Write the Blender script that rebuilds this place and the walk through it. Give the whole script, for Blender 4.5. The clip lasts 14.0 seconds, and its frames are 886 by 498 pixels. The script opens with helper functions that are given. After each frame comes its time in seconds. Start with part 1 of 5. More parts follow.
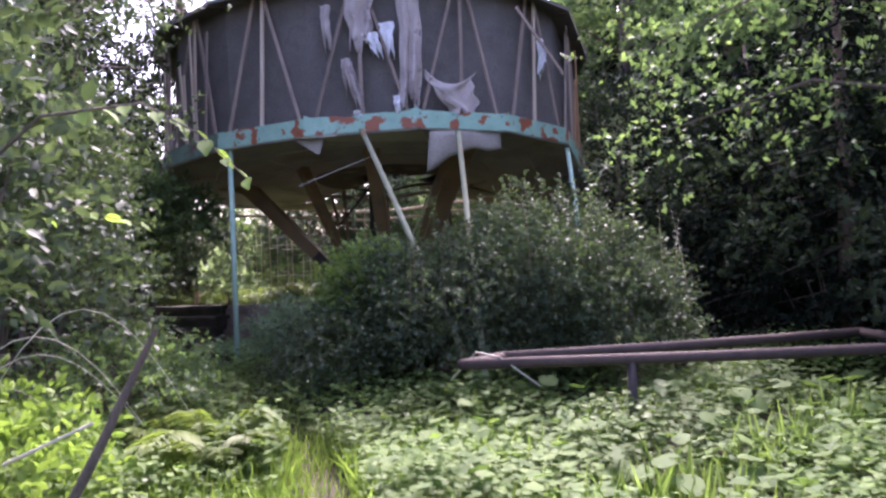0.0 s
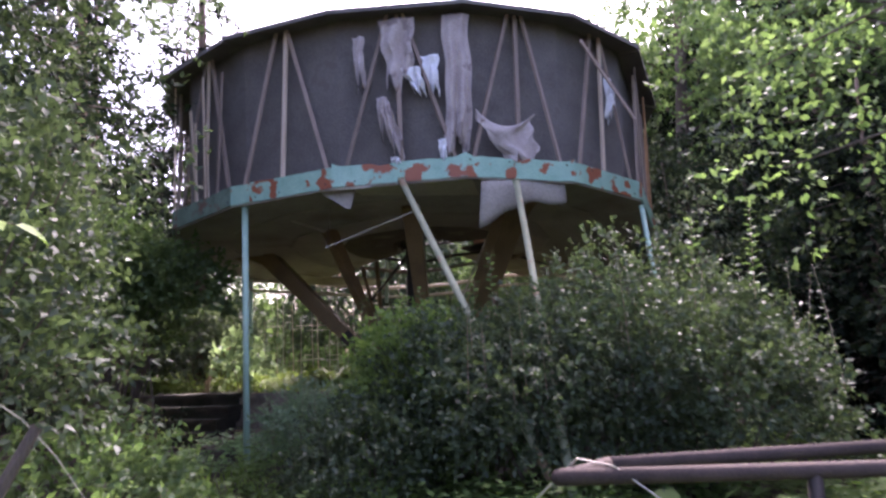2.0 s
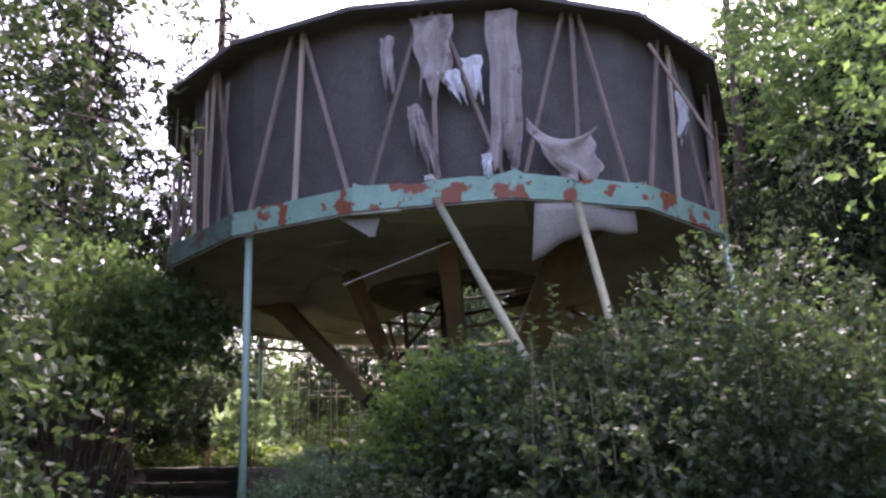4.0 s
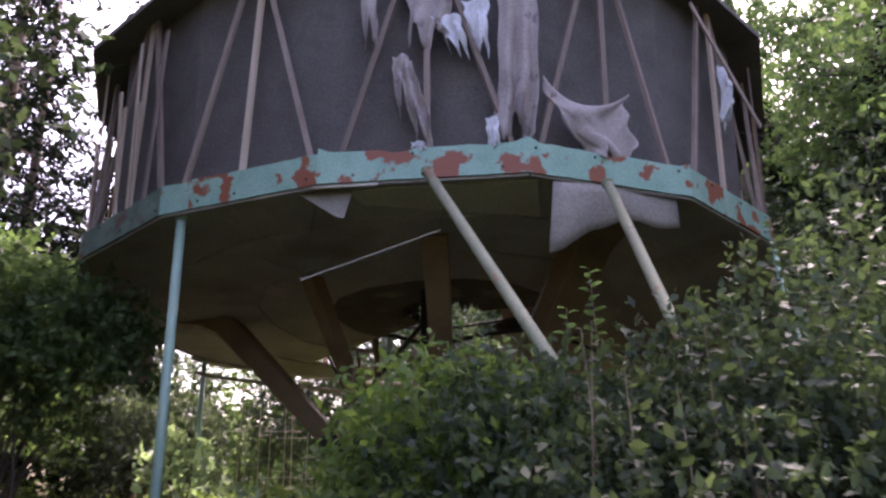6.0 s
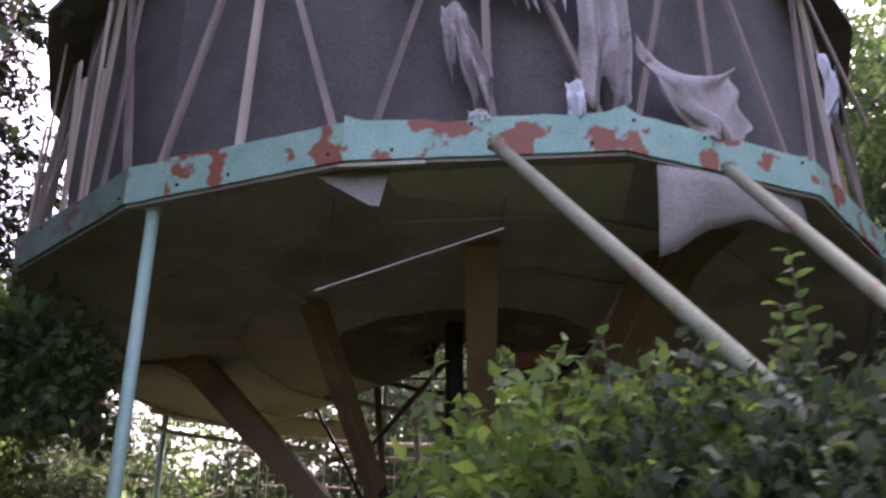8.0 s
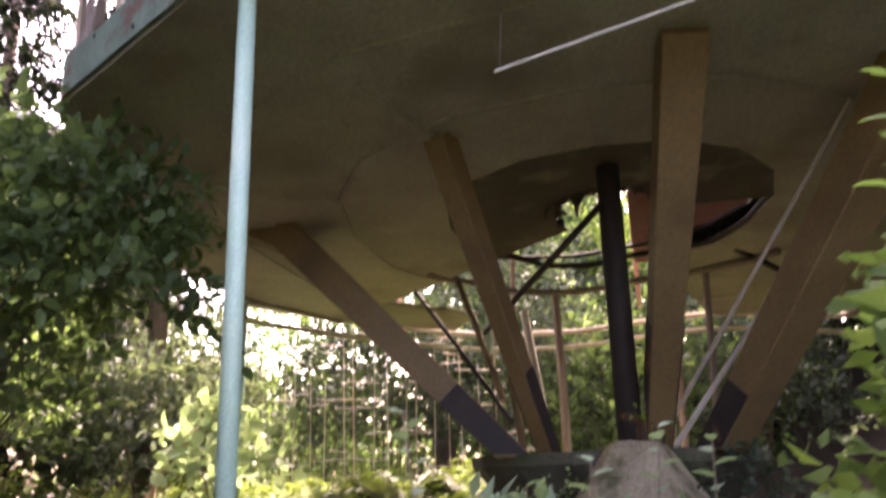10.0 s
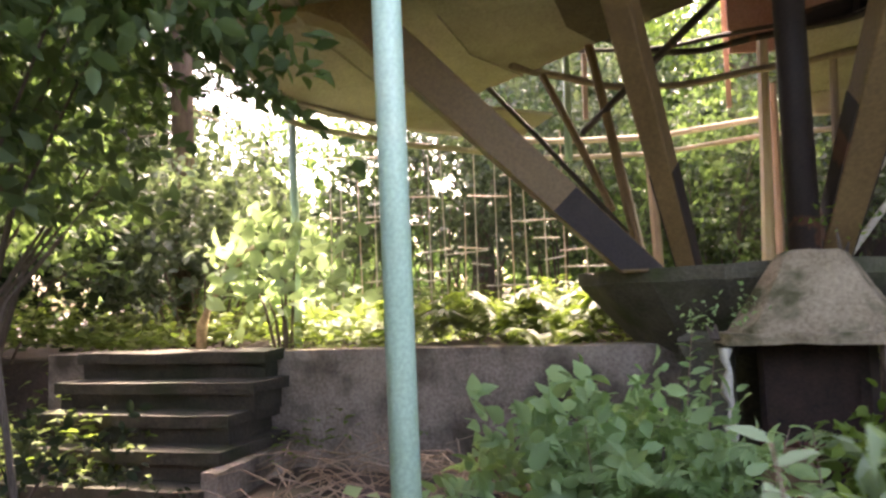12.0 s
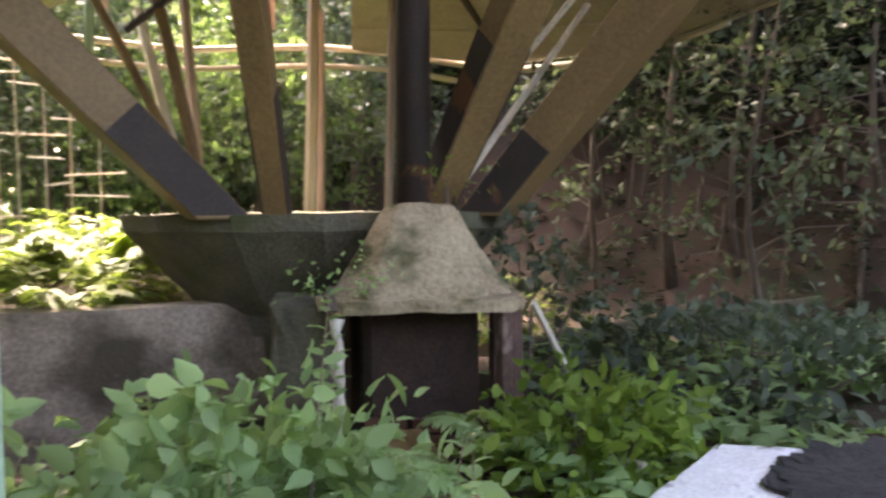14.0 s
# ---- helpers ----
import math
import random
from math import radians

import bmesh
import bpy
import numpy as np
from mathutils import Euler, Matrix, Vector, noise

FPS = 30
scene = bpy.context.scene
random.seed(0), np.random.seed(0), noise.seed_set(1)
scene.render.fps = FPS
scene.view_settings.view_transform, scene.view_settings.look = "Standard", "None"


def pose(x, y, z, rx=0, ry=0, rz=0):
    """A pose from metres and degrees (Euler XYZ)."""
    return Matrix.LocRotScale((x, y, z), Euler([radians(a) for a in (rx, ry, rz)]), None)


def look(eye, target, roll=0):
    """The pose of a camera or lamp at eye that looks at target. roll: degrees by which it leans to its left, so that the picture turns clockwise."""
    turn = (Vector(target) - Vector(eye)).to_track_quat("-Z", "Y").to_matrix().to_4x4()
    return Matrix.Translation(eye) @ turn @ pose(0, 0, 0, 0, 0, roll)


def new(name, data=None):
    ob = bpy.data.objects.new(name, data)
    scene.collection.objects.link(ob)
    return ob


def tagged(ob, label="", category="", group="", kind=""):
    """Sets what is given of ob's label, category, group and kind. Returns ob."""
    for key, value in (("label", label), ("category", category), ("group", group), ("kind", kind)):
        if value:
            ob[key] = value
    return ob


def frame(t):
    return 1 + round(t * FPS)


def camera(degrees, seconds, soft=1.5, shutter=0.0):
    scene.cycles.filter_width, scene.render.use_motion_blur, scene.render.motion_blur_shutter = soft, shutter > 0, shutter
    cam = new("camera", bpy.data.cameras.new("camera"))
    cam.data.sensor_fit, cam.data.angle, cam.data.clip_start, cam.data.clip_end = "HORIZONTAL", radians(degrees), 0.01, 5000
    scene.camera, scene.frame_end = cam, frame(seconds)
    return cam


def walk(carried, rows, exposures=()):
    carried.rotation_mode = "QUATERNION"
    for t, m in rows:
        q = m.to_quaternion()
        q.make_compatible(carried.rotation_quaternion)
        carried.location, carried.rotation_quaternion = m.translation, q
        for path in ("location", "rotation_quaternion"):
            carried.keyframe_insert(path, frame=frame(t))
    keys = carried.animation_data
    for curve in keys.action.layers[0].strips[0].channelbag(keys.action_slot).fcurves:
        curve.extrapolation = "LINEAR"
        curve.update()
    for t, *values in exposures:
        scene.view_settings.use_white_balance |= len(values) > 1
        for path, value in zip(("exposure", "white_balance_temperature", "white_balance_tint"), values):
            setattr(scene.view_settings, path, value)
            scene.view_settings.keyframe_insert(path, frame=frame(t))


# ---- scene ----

# ------------------------------------------------------------------ camera
cam = camera(58.0, 14.0, soft=2.5, shutter=0.5)


def aim(x, y, z, yaw, pitch, roll):
    a, b = radians(yaw), radians(pitch)
    eye = Vector((x, y, z))
    return look(eye, eye + Vector((-math.sin(a) * math.cos(b), math.cos(a) * math.cos(b), math.sin(b))), roll)


PATH = [
    (0, 0.334, 1.469, 1.492, 2.34, 1.54, -2.26),
    (0.5, 0.236, 1.830, 1.475, 2.21, 3.17, -2.71),
    (1, 0.102, 2.485, 1.370, 2.44, 4.91, -2.80),
    (1.5, -0.013, 3.108, 1.307, 3.15, 6.27, -2.54),
    (2, -0.113, 3.641, 1.363, 4.09, 8.03, -2.25),
    (2.5, -0.216, 4.170, 1.313, 5.03, 10.99, -1.89),
    (3, -0.286, 4.648, 1.299, 6.15, 12.28, -1.96),
    (5.5, -0.741, 7.048, 1.098, 4.44, 16.07, -0.48),
    (6, -0.818, 7.584, 1.181, 3.56, 17.34, -0.27),
    (6.5, -0.898, 8.078, 1.253, 2.43, 19.61, 0.51),
    (7, -1.167, 8.509, 1.334, -0.56, 22.11, 0.73),
    (9.5, -2.165, 10.488, 1.286, 2.58, 20.97, -2.02),
    (10, -2.458, 10.832, 1.275, 3.16, 15.95, -1.48),
    (10.5, -2.603, 10.875, 1.233, 3.14, 11.38, -2.08),
    (11, -2.870, 11.258, 1.305, 2.96, 7.59, -1.70),
    (11.5, -3.119, 11.614, 1.323, 2.78, 5.28, -2.34),
    (12, -3.259, 11.894, 1.301, 3.50, 3.45, -2.39),
    (12.5, -3.360, 12.242, 1.296, 0.13, 1.52, -2.71),
    (13, -3.483, 12.557, 1.308, -14.35, -0.89, -2.31),
    (13.5, -3.527, 12.816, 1.405, -25.38, -2.82, -1.42),
    (14, -3.537, 13.015, 1.455, -32.57, -2.98, -0.50),
]
EXPOSURE = [(0, 2.5, 5900, 38), (3, 2.4, 6100, 36), (7, 2.25, 6400, 38), (9.5, 3.5, 7000, 40), (11, 4.05, 7900, 32), (12, 4.15, 7500, 27), (14, 4.5, 7800, 23)]
walk(cam, [(t, aim(*r)) for t, *r in PATH], EXPOSURE)

# ------------------------------------------------------------------ light
SUN_ELEV, SUN_AZ = 52.0, 8.0      # degrees; azimuth from +y towards +x
world = bpy.data.worlds.new("sky")
scene.world = world
world.use_nodes = True
wn = world.node_tree
sky = wn.nodes.new("ShaderNodeTexSky")
sky.sky_type = "NISHITA"
sky.sun_disc = False
sky.sun_elevation = radians(SUN_ELEV)
sky.sun_rotation = radians(SUN_AZ)
sky.air_density, sky.dust_density, sky.ozone_density = 1.0, 6.0, 1.0
wn.links.new(sky.outputs[0], wn.nodes["Background"].inputs[0])
wn.nodes["Background"].inputs[1].default_value = 0.15
sun = new("sun", bpy.data.lights.new("sun", "SUN"))
sun.data.energy, sun.data.angle, sun.data.color = 2.0, radians(12.0), (1.0, 0.95, 0.86)
sd = Vector((math.sin(radians(SUN_AZ)) * math.cos(radians(SUN_ELEV)), math.cos(radians(SUN_AZ)) * math.cos(radians(SUN_ELEV)), math.sin(radians(SUN_ELEV))))
sun.matrix_world = look(sd * 40, (0, 0, 0))


# ------------------------------------------------------------------ materials
def mat(name, a, b, rough=0.8, scale=6.0, fine=60.0, bump=0.3, metal=0.0, patch=None, patch_scale=3.0, patch_at=0.55, vary=0.0, stretch=None, patch_soft=0.03):
    """A weathered surface: colour a to b by broad noise, fine grain, relief, and patches of another colour (rust, moss, damp)."""
    m = bpy.data.materials.new(name)
    m.use_nodes = True
    n, l = m.node_tree.nodes, m.node_tree.links
    p = n["Principled BSDF"]
    co = n.new("ShaderNodeTexCoord")
    src = co.outputs["Object"]
    if stretch:
        mp = n.new("ShaderNodeMapping")
        mp.inputs["Scale"].default_value = stretch
        l.new(src, mp.inputs[0])
        src = mp.outputs[0]

    def nz(sc, det=6):
        t = n.new("ShaderNodeTexNoise")
        t.inputs["Scale"].default_value, t.inputs["Detail"].default_value = sc, det
        l.new(src, t.inputs["Vector"])
        return t.outputs[0]

    def mix(f, x, y, kind="MIX"):
        q = n.new("ShaderNodeMix")
        q.data_type, q.blend_type = "RGBA", kind
        for sock, v in ((q.inputs[0], f), (q.inputs[6], x), (q.inputs[7], y)):
            if isinstance(v, (tuple, float, int)):
                sock.default_value = (*v, 1) if isinstance(v, tuple) else v
            else:
                l.new(v, sock)
        return q.outputs[2]

    def ramp(v, lo, hi):
        r = n.new("ShaderNodeMapRange")
        r.inputs[1].default_value, r.inputs[2].default_value = lo, hi
        l.new(v, r.inputs[0])
        return r.outputs[0]

    broad, grain = nz(scale), nz(fine, 3)
    col = mix(ramp(broad, 0.3, 0.7), a, b)
    col = mix(0.35, col, mix(ramp(grain, 0.3, 0.7), tuple(c * 0.6 for c in a), tuple(min(1, c * 1.25) for c in b)))
    if patch:
        col = mix(ramp(nz(patch_scale, 9), patch_at, patch_at + patch_soft), col, patch)
    if vary:
        oi = n.new("ShaderNodeObjectInfo")
        hs = n.new("ShaderNodeHueSaturation")
        l.new(ramp(oi.outputs["Random"], 0.0, 1.0), hs.inputs["Value"])
        mr = hs.inputs["Value"].links[0].from_node
        mr.inputs[3].default_value, mr.inputs[4].default_value = 1 - vary, 1 + vary
        l.new(col, hs.inputs["Color"])
        col = hs.outputs[0]
    l.new(col, p.inputs["Base Color"])
    p.inputs["Roughness"].default_value, p.inputs["Metallic"].default_value = rough, metal
    if bump:
        bp = n.new("ShaderNodeBump")
        bp.inputs["Strength"].default_value, bp.inputs["Distance"].default_value = bump, 0.02
        l.new(mix(0.5, broad, grain), bp.inputs["Height"])
        l.new(bp.outputs[0], p.inputs["Normal"])
    return m


def leaf_mat(name, a, b, thin=0.45, rough=0.55, dull=0.3, gloss=0.35):
    """Leaves: two greens, dulled a little, each leaf its own, with light passing through."""
    a, b = [tuple((1 - dull) * v + dull * (0.3 * c[0] + 0.6 * c[1] + 0.1 * c[2]) for v in c) for c in (a, b)]
    m = bpy.data.materials.new(name)
    m.use_nodes = True
    n, l = m.node_tree.nodes, m.node_tree.links
    p, out = n["Principled BSDF"], n["Material Output"]
    g = n.new("ShaderNodeNewGeometry")
    q = n.new("ShaderNodeMix")
    q.data_type = "RGBA"
    l.new(g.outputs["Random Per Island"], q.inputs[0])
    q.inputs[6].default_value, q.inputs[7].default_value = (*a, 1), (*b, 1)
    t = n.new("ShaderNodeTexNoise")
    t.inputs["Scale"].default_value = 0.9
    co = n.new("ShaderNodeTexCoord")
    l.new(co.outputs["Object"], t.inputs["Vector"])
    hs = n.new("ShaderNodeHueSaturation")
    mr = n.new("ShaderNodeMapRange")
    mr.inputs[1].default_value, mr.inputs[2].default_value, mr.inputs[3].default_value, mr.inputs[4].default_value = 0.3, 0.7, 0.7, 1.3
    l.new(t.outputs[0], mr.inputs[0])
    l.new(mr.outputs[0], hs.inputs["Value"])
    l.new(q.outputs[2], hs.inputs["Color"])
    l.new(hs.outputs[0], p.inputs["Base Color"])
    p.inputs["Roughness"].default_value = rough
    p.inputs["Specular IOR Level"].default_value = gloss
    tr = n.new("ShaderNodeBsdfTranslucent")
    warm = n.new("ShaderNodeMix")
    warm.data_type, warm.blend_type = "RGBA", "MULTIPLY"
    warm.inputs[0].default_value = 1.0
    warm.inputs[7].default_value = (1.4, 1.5, 0.9, 1)
    l.new(hs.outputs[0], warm.inputs[6])
    l.new(warm.outputs[2], tr.inputs[0])
    mx = n.new("ShaderNodeMixShader")
    mx.inputs[0].default_value = thin
    l.new(p.outputs[0], mx.inputs[1])
    l.new(tr.outputs[0], mx.inputs[2])
    l.new(mx.outputs[0], out.inputs[0])
    return m


M_TEAL = mat("teal_paint", (0.20, 0.38, 0.285), (0.34, 0.52, 0.41), 0.5, 5, 70, 0.25, patch=(0.29, 0.085, 0.038), patch_scale=4.0, patch_at=0.545, vary=0.08)
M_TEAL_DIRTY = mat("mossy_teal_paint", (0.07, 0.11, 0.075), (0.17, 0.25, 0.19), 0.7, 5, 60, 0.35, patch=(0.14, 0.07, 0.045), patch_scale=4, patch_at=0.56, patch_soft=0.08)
M_TEAL_POLE = mat("teal_pole_paint", (0.33, 0.50, 0.385), (0.44, 0.60, 0.475), 0.35, 3, 90, 0.08, patch=(0.50, 0.57, 0.44), patch_scale=2.5, patch_at=0.52, patch_soft=0.3)
M_POLE_OLD = mat("faded_pole_paint", (0.19, 0.20, 0.115), (0.31, 0.31, 0.195), 0.7, 4, 60, 0.25, patch=(0.26, 0.17, 0.10), patch_scale=5, patch_at=0.6)
M_BOARD = mat("weathered_board", (0.33, 0.28, 0.235), (0.46, 0.405, 0.35), 0.85, 2.0, 40, 0.2, patch=(0.22, 0.17, 0.135), patch_scale=1.1, patch_at=0.52, patch_soft=0.25, vary=0.10)
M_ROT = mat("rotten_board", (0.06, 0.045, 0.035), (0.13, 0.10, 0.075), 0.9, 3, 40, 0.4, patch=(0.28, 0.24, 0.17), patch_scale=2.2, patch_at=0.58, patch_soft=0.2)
M_SCRAP = mat("hanging_board", (0.23, 0.195, 0.16), (0.33, 0.29, 0.245), 0.85, 3, 40, 0.25)
M_BOARD_PALE = mat("pale_peeled_board", (0.5, 0.44, 0.34), (0.62, 0.57, 0.47), 0.8, 3, 40, 0.2)
M_LEG = mat("brown_leg_paint", (0.145, 0.085, 0.035), (0.235, 0.145, 0.062), 0.55, 2, 50, 0.25, patch=(0.10, 0.06, 0.034), patch_scale=1.6, patch_at=0.55, patch_soft=0.2)
M_DARK = mat("near_black_rusty", (0.018, 0.012, 0.011), (0.042, 0.027, 0.022), 0.7, 5, 60, 0.3, patch=(0.12, 0.05, 0.025), patch_at=0.63)
M_BATTEN = mat("grey_batten_wood", (0.20, 0.14, 0.11), (0.33, 0.25, 0.21), 0.85, 3, 60, 0.3, vary=0.25, stretch=(6, 6, 0.8))
M_BATTEN_NEW = mat("pale_batten_wood", (0.50, 0.36, 0.25), (0.62, 0.50, 0.40), 0.8, 3, 60, 0.25, vary=0.15, stretch=(6, 6, 0.8))
M_PEEL = mat("orange_peeled_batten_wood", (0.36, 0.16, 0.07), (0.52, 0.29, 0.15), 0.8, 3, 60, 0.3, vary=0.2, stretch=(6, 6, 0.8))
M_FELT = mat("dark_roofing_felt", (0.10, 0.085, 0.078), (0.165, 0.145, 0.135), 0.95, 3, 50, 0.4, patch=(0.13, 0.11, 0.10), patch_at=0.64)
M_CLOTH = mat("torn_pale_sheeting", (0.33, 0.265, 0.245), (0.49, 0.415, 0.39), 0.9, 4, 60, 0.3, patch=(0.25, 0.2, 0.19), patch_at=0.6)
M_CONC = mat("mossy_concrete", (0.19, 0.135, 0.08), (0.46, 0.36, 0.24), 0.95, 4, 45, 1.0, patch=(0.075, 0.075, 0.028), patch_scale=4.5, patch_at=0.48, patch_soft=0.16)
M_WALL = mat("old_wall_concrete", (0.14, 0.105, 0.08), (0.37, 0.30, 0.245), 0.95, 2.5, 40, 0.9, patch=(0.07, 0.055, 0.038), patch_scale=2.2, patch_at=0.47, patch_soft=0.18)
M_CONC_DARK = mat("dark_mossy_concrete", (0.065, 0.060, 0.042), (0.14, 0.125, 0.085), 0.95, 4, 45, 0.8, patch=(0.055, 0.065, 0.022), patch_scale=2.5, patch_at=0.48, patch_soft=0.2)
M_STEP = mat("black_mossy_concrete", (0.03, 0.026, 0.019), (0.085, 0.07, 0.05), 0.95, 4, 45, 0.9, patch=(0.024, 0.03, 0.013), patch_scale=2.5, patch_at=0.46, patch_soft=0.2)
# both bricks carry the darkness of the hollow under the brim in their colour
M_BRICK = mat("hollow_shade_brick", (0.014, 0.010, 0.008), (0.05, 0.025, 0.016), 0.95, 8, 60, 0.5)
M_BRICK_RED = mat("hollow_shade_red_brick", (0.05, 0.020, 0.012), (0.13, 0.05, 0.024), 0.95, 8, 60, 0.5, vary=0.3)
M_RUSTPOST = mat("rusty_angle_iron", (0.05, 0.028, 0.022), (0.12, 0.06, 0.045), 0.8, 8, 60, 0.4, patch=(0.20, 0.14, 0.11), patch_at=0.66)
M_PIPE = mat("rusty_brown_pipe", (0.034, 0.021, 0.018), (0.075, 0.046, 0.038), 0.85, 6, 60, 0.3)
M_BARK = mat("bark", (0.06, 0.045, 0.035), (0.14, 0.105, 0.08), 0.95, 6, 40, 0.9, stretch=(4, 4, 0.7))
M_LOG = mat("mossy_log_bark", (0.03, 0.026, 0.015), (0.075, 0.06, 0.035), 0.95, 6, 40, 0.9, patch=(0.035, 0.05, 0.016), patch_scale=5, patch_at=0.46, patch_soft=0.15)
M_PINE = mat("pine_bark", (0.13, 0.085, 0.06), (0.24, 0.165, 0.12), 0.95, 5, 40, 0.9, stretch=(4, 4, 0.8))
M_SOIL = mat("forest_soil", (0.029, 0.018, 0.012), (0.063, 0.039, 0.026), 1.0, 1.5, 30, 0.9, patch=(0.045, 0.055, 0.025), patch_scale=1.6, patch_at=0.54, patch_soft=0.3)
M_TWIG = mat("dry_twig", (0.20, 0.13, 0.09), (0.33, 0.24, 0.17), 0.9, 6, 60, 0.2)
M_CHAR = mat("char", (0.012, 0.011, 0.012), (0.04, 0.035, 0.035), 0.9, 9, 50, 0.8)
M_STICK = mat("pale_stick", (0.40, 0.35, 0.27), (0.56, 0.50, 0.41), 0.8, 6, 60, 0.2)
M_WHITE = mat("white_painted_board", (0.66, 0.64, 0.66), (0.8, 0.78, 0.8), 0.6, 4, 50, 0.2, patch=(0.2, 0.15, 0.15), patch_scale=5, patch_at=0.6, patch_soft=0.08)
M_WHITE_CLOTH = mat("torn_white_sheeting", (0.62, 0.6, 0.62), (0.78, 0.76, 0.78), 0.8, 4, 60, 0.2, patch=(0.4, 0.35, 0.34), patch_at=0.64)
M_PINKWALL = mat("faded_red_board", (0.42, 0.2, 0.15), (0.55, 0.32, 0.27), 0.85, 3, 40, 0.3)

L_BUSH = leaf_mat("bush_leaf", (0.03, 0.055, 0.02), (0.07, 0.11, 0.04), 0.4)
L_LIGHT = leaf_mat("young_leaf", (0.10, 0.165, 0.035), (0.19, 0.27, 0.06), 0.5, dull=0.12)
L_MID = leaf_mat("mid_leaf", (0.055, 0.115, 0.025), (0.12, 0.2, 0.045), 0.5)
L_NETTLE = leaf_mat("nettle_leaf", (0.175, 0.285, 0.105), (0.29, 0.41, 0.175), 0.4, dull=0.12)
L_BANK = leaf_mat("bank_leaf", (0.05, 0.08, 0.042), (0.10, 0.14, 0.075), 0.35)
# leaves of the shaded woods: the deep shade is put into this green
L_DARK = leaf_mat("shade_darkened_leaf", (0.014, 0.026, 0.012), (0.032, 0.052, 0.022), 0.25, 0.8, gloss=0.1)
L_PALE = leaf_mat("silvery_leaf", (0.15, 0.24, 0.11), (0.26, 0.36, 0.19), 0.4)
L_HERB = leaf_mat("herb_leaf", (0.10, 0.165, 0.03), (0.19, 0.27, 0.052), 0.45, 0.65, dull=0.05, gloss=0.2)
L_FIELD = leaf_mat("meadow_herb_leaf", (0.07, 0.125, 0.028), (0.14, 0.21, 0.05), 0.42, 0.65, dull=0.1, gloss=0.2)
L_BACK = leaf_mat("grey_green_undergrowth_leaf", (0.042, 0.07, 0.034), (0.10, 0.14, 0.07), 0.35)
L_FERN = leaf_mat("fern_leaf", (0.10, 0.15, 0.025), (0.17, 0.22, 0.045), 0.5, dull=0.08)
# needles near-black: the darkness under the trees is put into their colour
L_NEEDLE = leaf_mat("shade_darkened_needles", (0.006, 0.010, 0.006), (0.016, 0.024, 0.012), 0.1, 0.85, gloss=0.05)


# ------------------------------------------------------------------ mesh helpers
def finish(name, bm, material, parent=None, smooth=False):
    me = bpy.data.meshes.new(name)
    bmesh.ops.recalc_face_normals(bm, faces=bm.faces)
    bm.to_mesh(me)
    bm.free()
    me.materials.append(material)
    if smooth:
        for f in me.polygons:
            f.use_smooth = True
    ob = new(name, me)
    if parent:
        ob.parent = parent
    return ob


def part(name, bm, material, parent, label="", smooth=False):
    ob = finish(name, bm, material, parent, smooth)
    return tagged(ob, label) if label else ob


def thing(name, label, category, group="", kind=""):
    return tagged(new(name), label, category, group, kind)


def beam(bm, p, q, w, h, w2=None, h2=None, up=(0, 0, 1), bevel=0.0):
    """A bar of section w x h from p to q (w2 x h2 at q)."""
    p, q = Vector(p), Vector(q)
    d = (q - p).normalized()
    s = d.cross(Vector(up))
    if s.length < 1e-3:
        s = d.cross(Vector((0, 1, 0)))
    s.normalize()
    u = s.cross(d)
    w2, h2 = w2 or w, h2 or h
    vs = []
    for c, a, b in ((p, w, h), (q, w2, h2)):
        vs.append([bm.verts.new(c + s * (i * a / 2) + u * (j * b / 2)) for i, j in ((-1, -1), (1, -1), (1, 1), (-1, 1))])
    fs = [bm.faces.new(vs[0]), bm.faces.new(vs[1][::-1])]
    for i in range(4):
        fs.append(bm.faces.new((vs[0][i], vs[1][i], vs[1][(i + 1) % 4], vs[0][(i + 1) % 4])))
    if bevel:
        es = {e for f in fs for e in f.edges}
        bmesh.ops.bevel(bm, geom=list(es), offset=bevel, segments=1, affect="EDGES")


def tube(bm, pts, radii, seg=10):
    """A tube along points, with a radius at each, closed at its ends."""
    pts = [Vector(p) for p in pts]
    rings = []
    ref = Vector((0.31, 0.2, 0.93))
    for i, p in enumerate(pts):
        d = (pts[min(i + 1, len(pts) - 1)] - pts[max(i - 1, 0)]).normalized()
        s = d.cross(ref if abs(d.dot(ref)) < 0.95 else Vector((1, 0, 0))).normalized()
        u = s.cross(d)
        r = radii[i] if isinstance(radii, (list, tuple)) else radii
        rings.append([bm.verts.new(p + (s * math.cos(k * math.tau / seg) + u * math.sin(k * math.tau / seg)) * r) for k in range(seg)])
    for a, b in zip(rings, rings[1:]):
        for k in range(seg):
            bm.faces.new((a[k], a[(k + 1) % seg], b[(k + 1) % seg], b[k]))
    bm.faces.new(rings[0][::-1])
    bm.faces.new(rings[-1])


def slab(bm, pts, thick, down=(0, 0, -1)):
    """A plate with the outline pts, thickened along down."""
    d = Vector(down).normalized() * thick
    a = [bm.verts.new(Vector(p)) for p in pts]
    b = [bm.verts.new(Vector(p) + d) for p in pts]
    bm.faces.new(a)
    bm.faces.new(b[::-1])
    for i in range(len(pts)):
        j = (i + 1) % len(pts)
        bm.faces.new((a[i], b[i], b[j], a[j]))


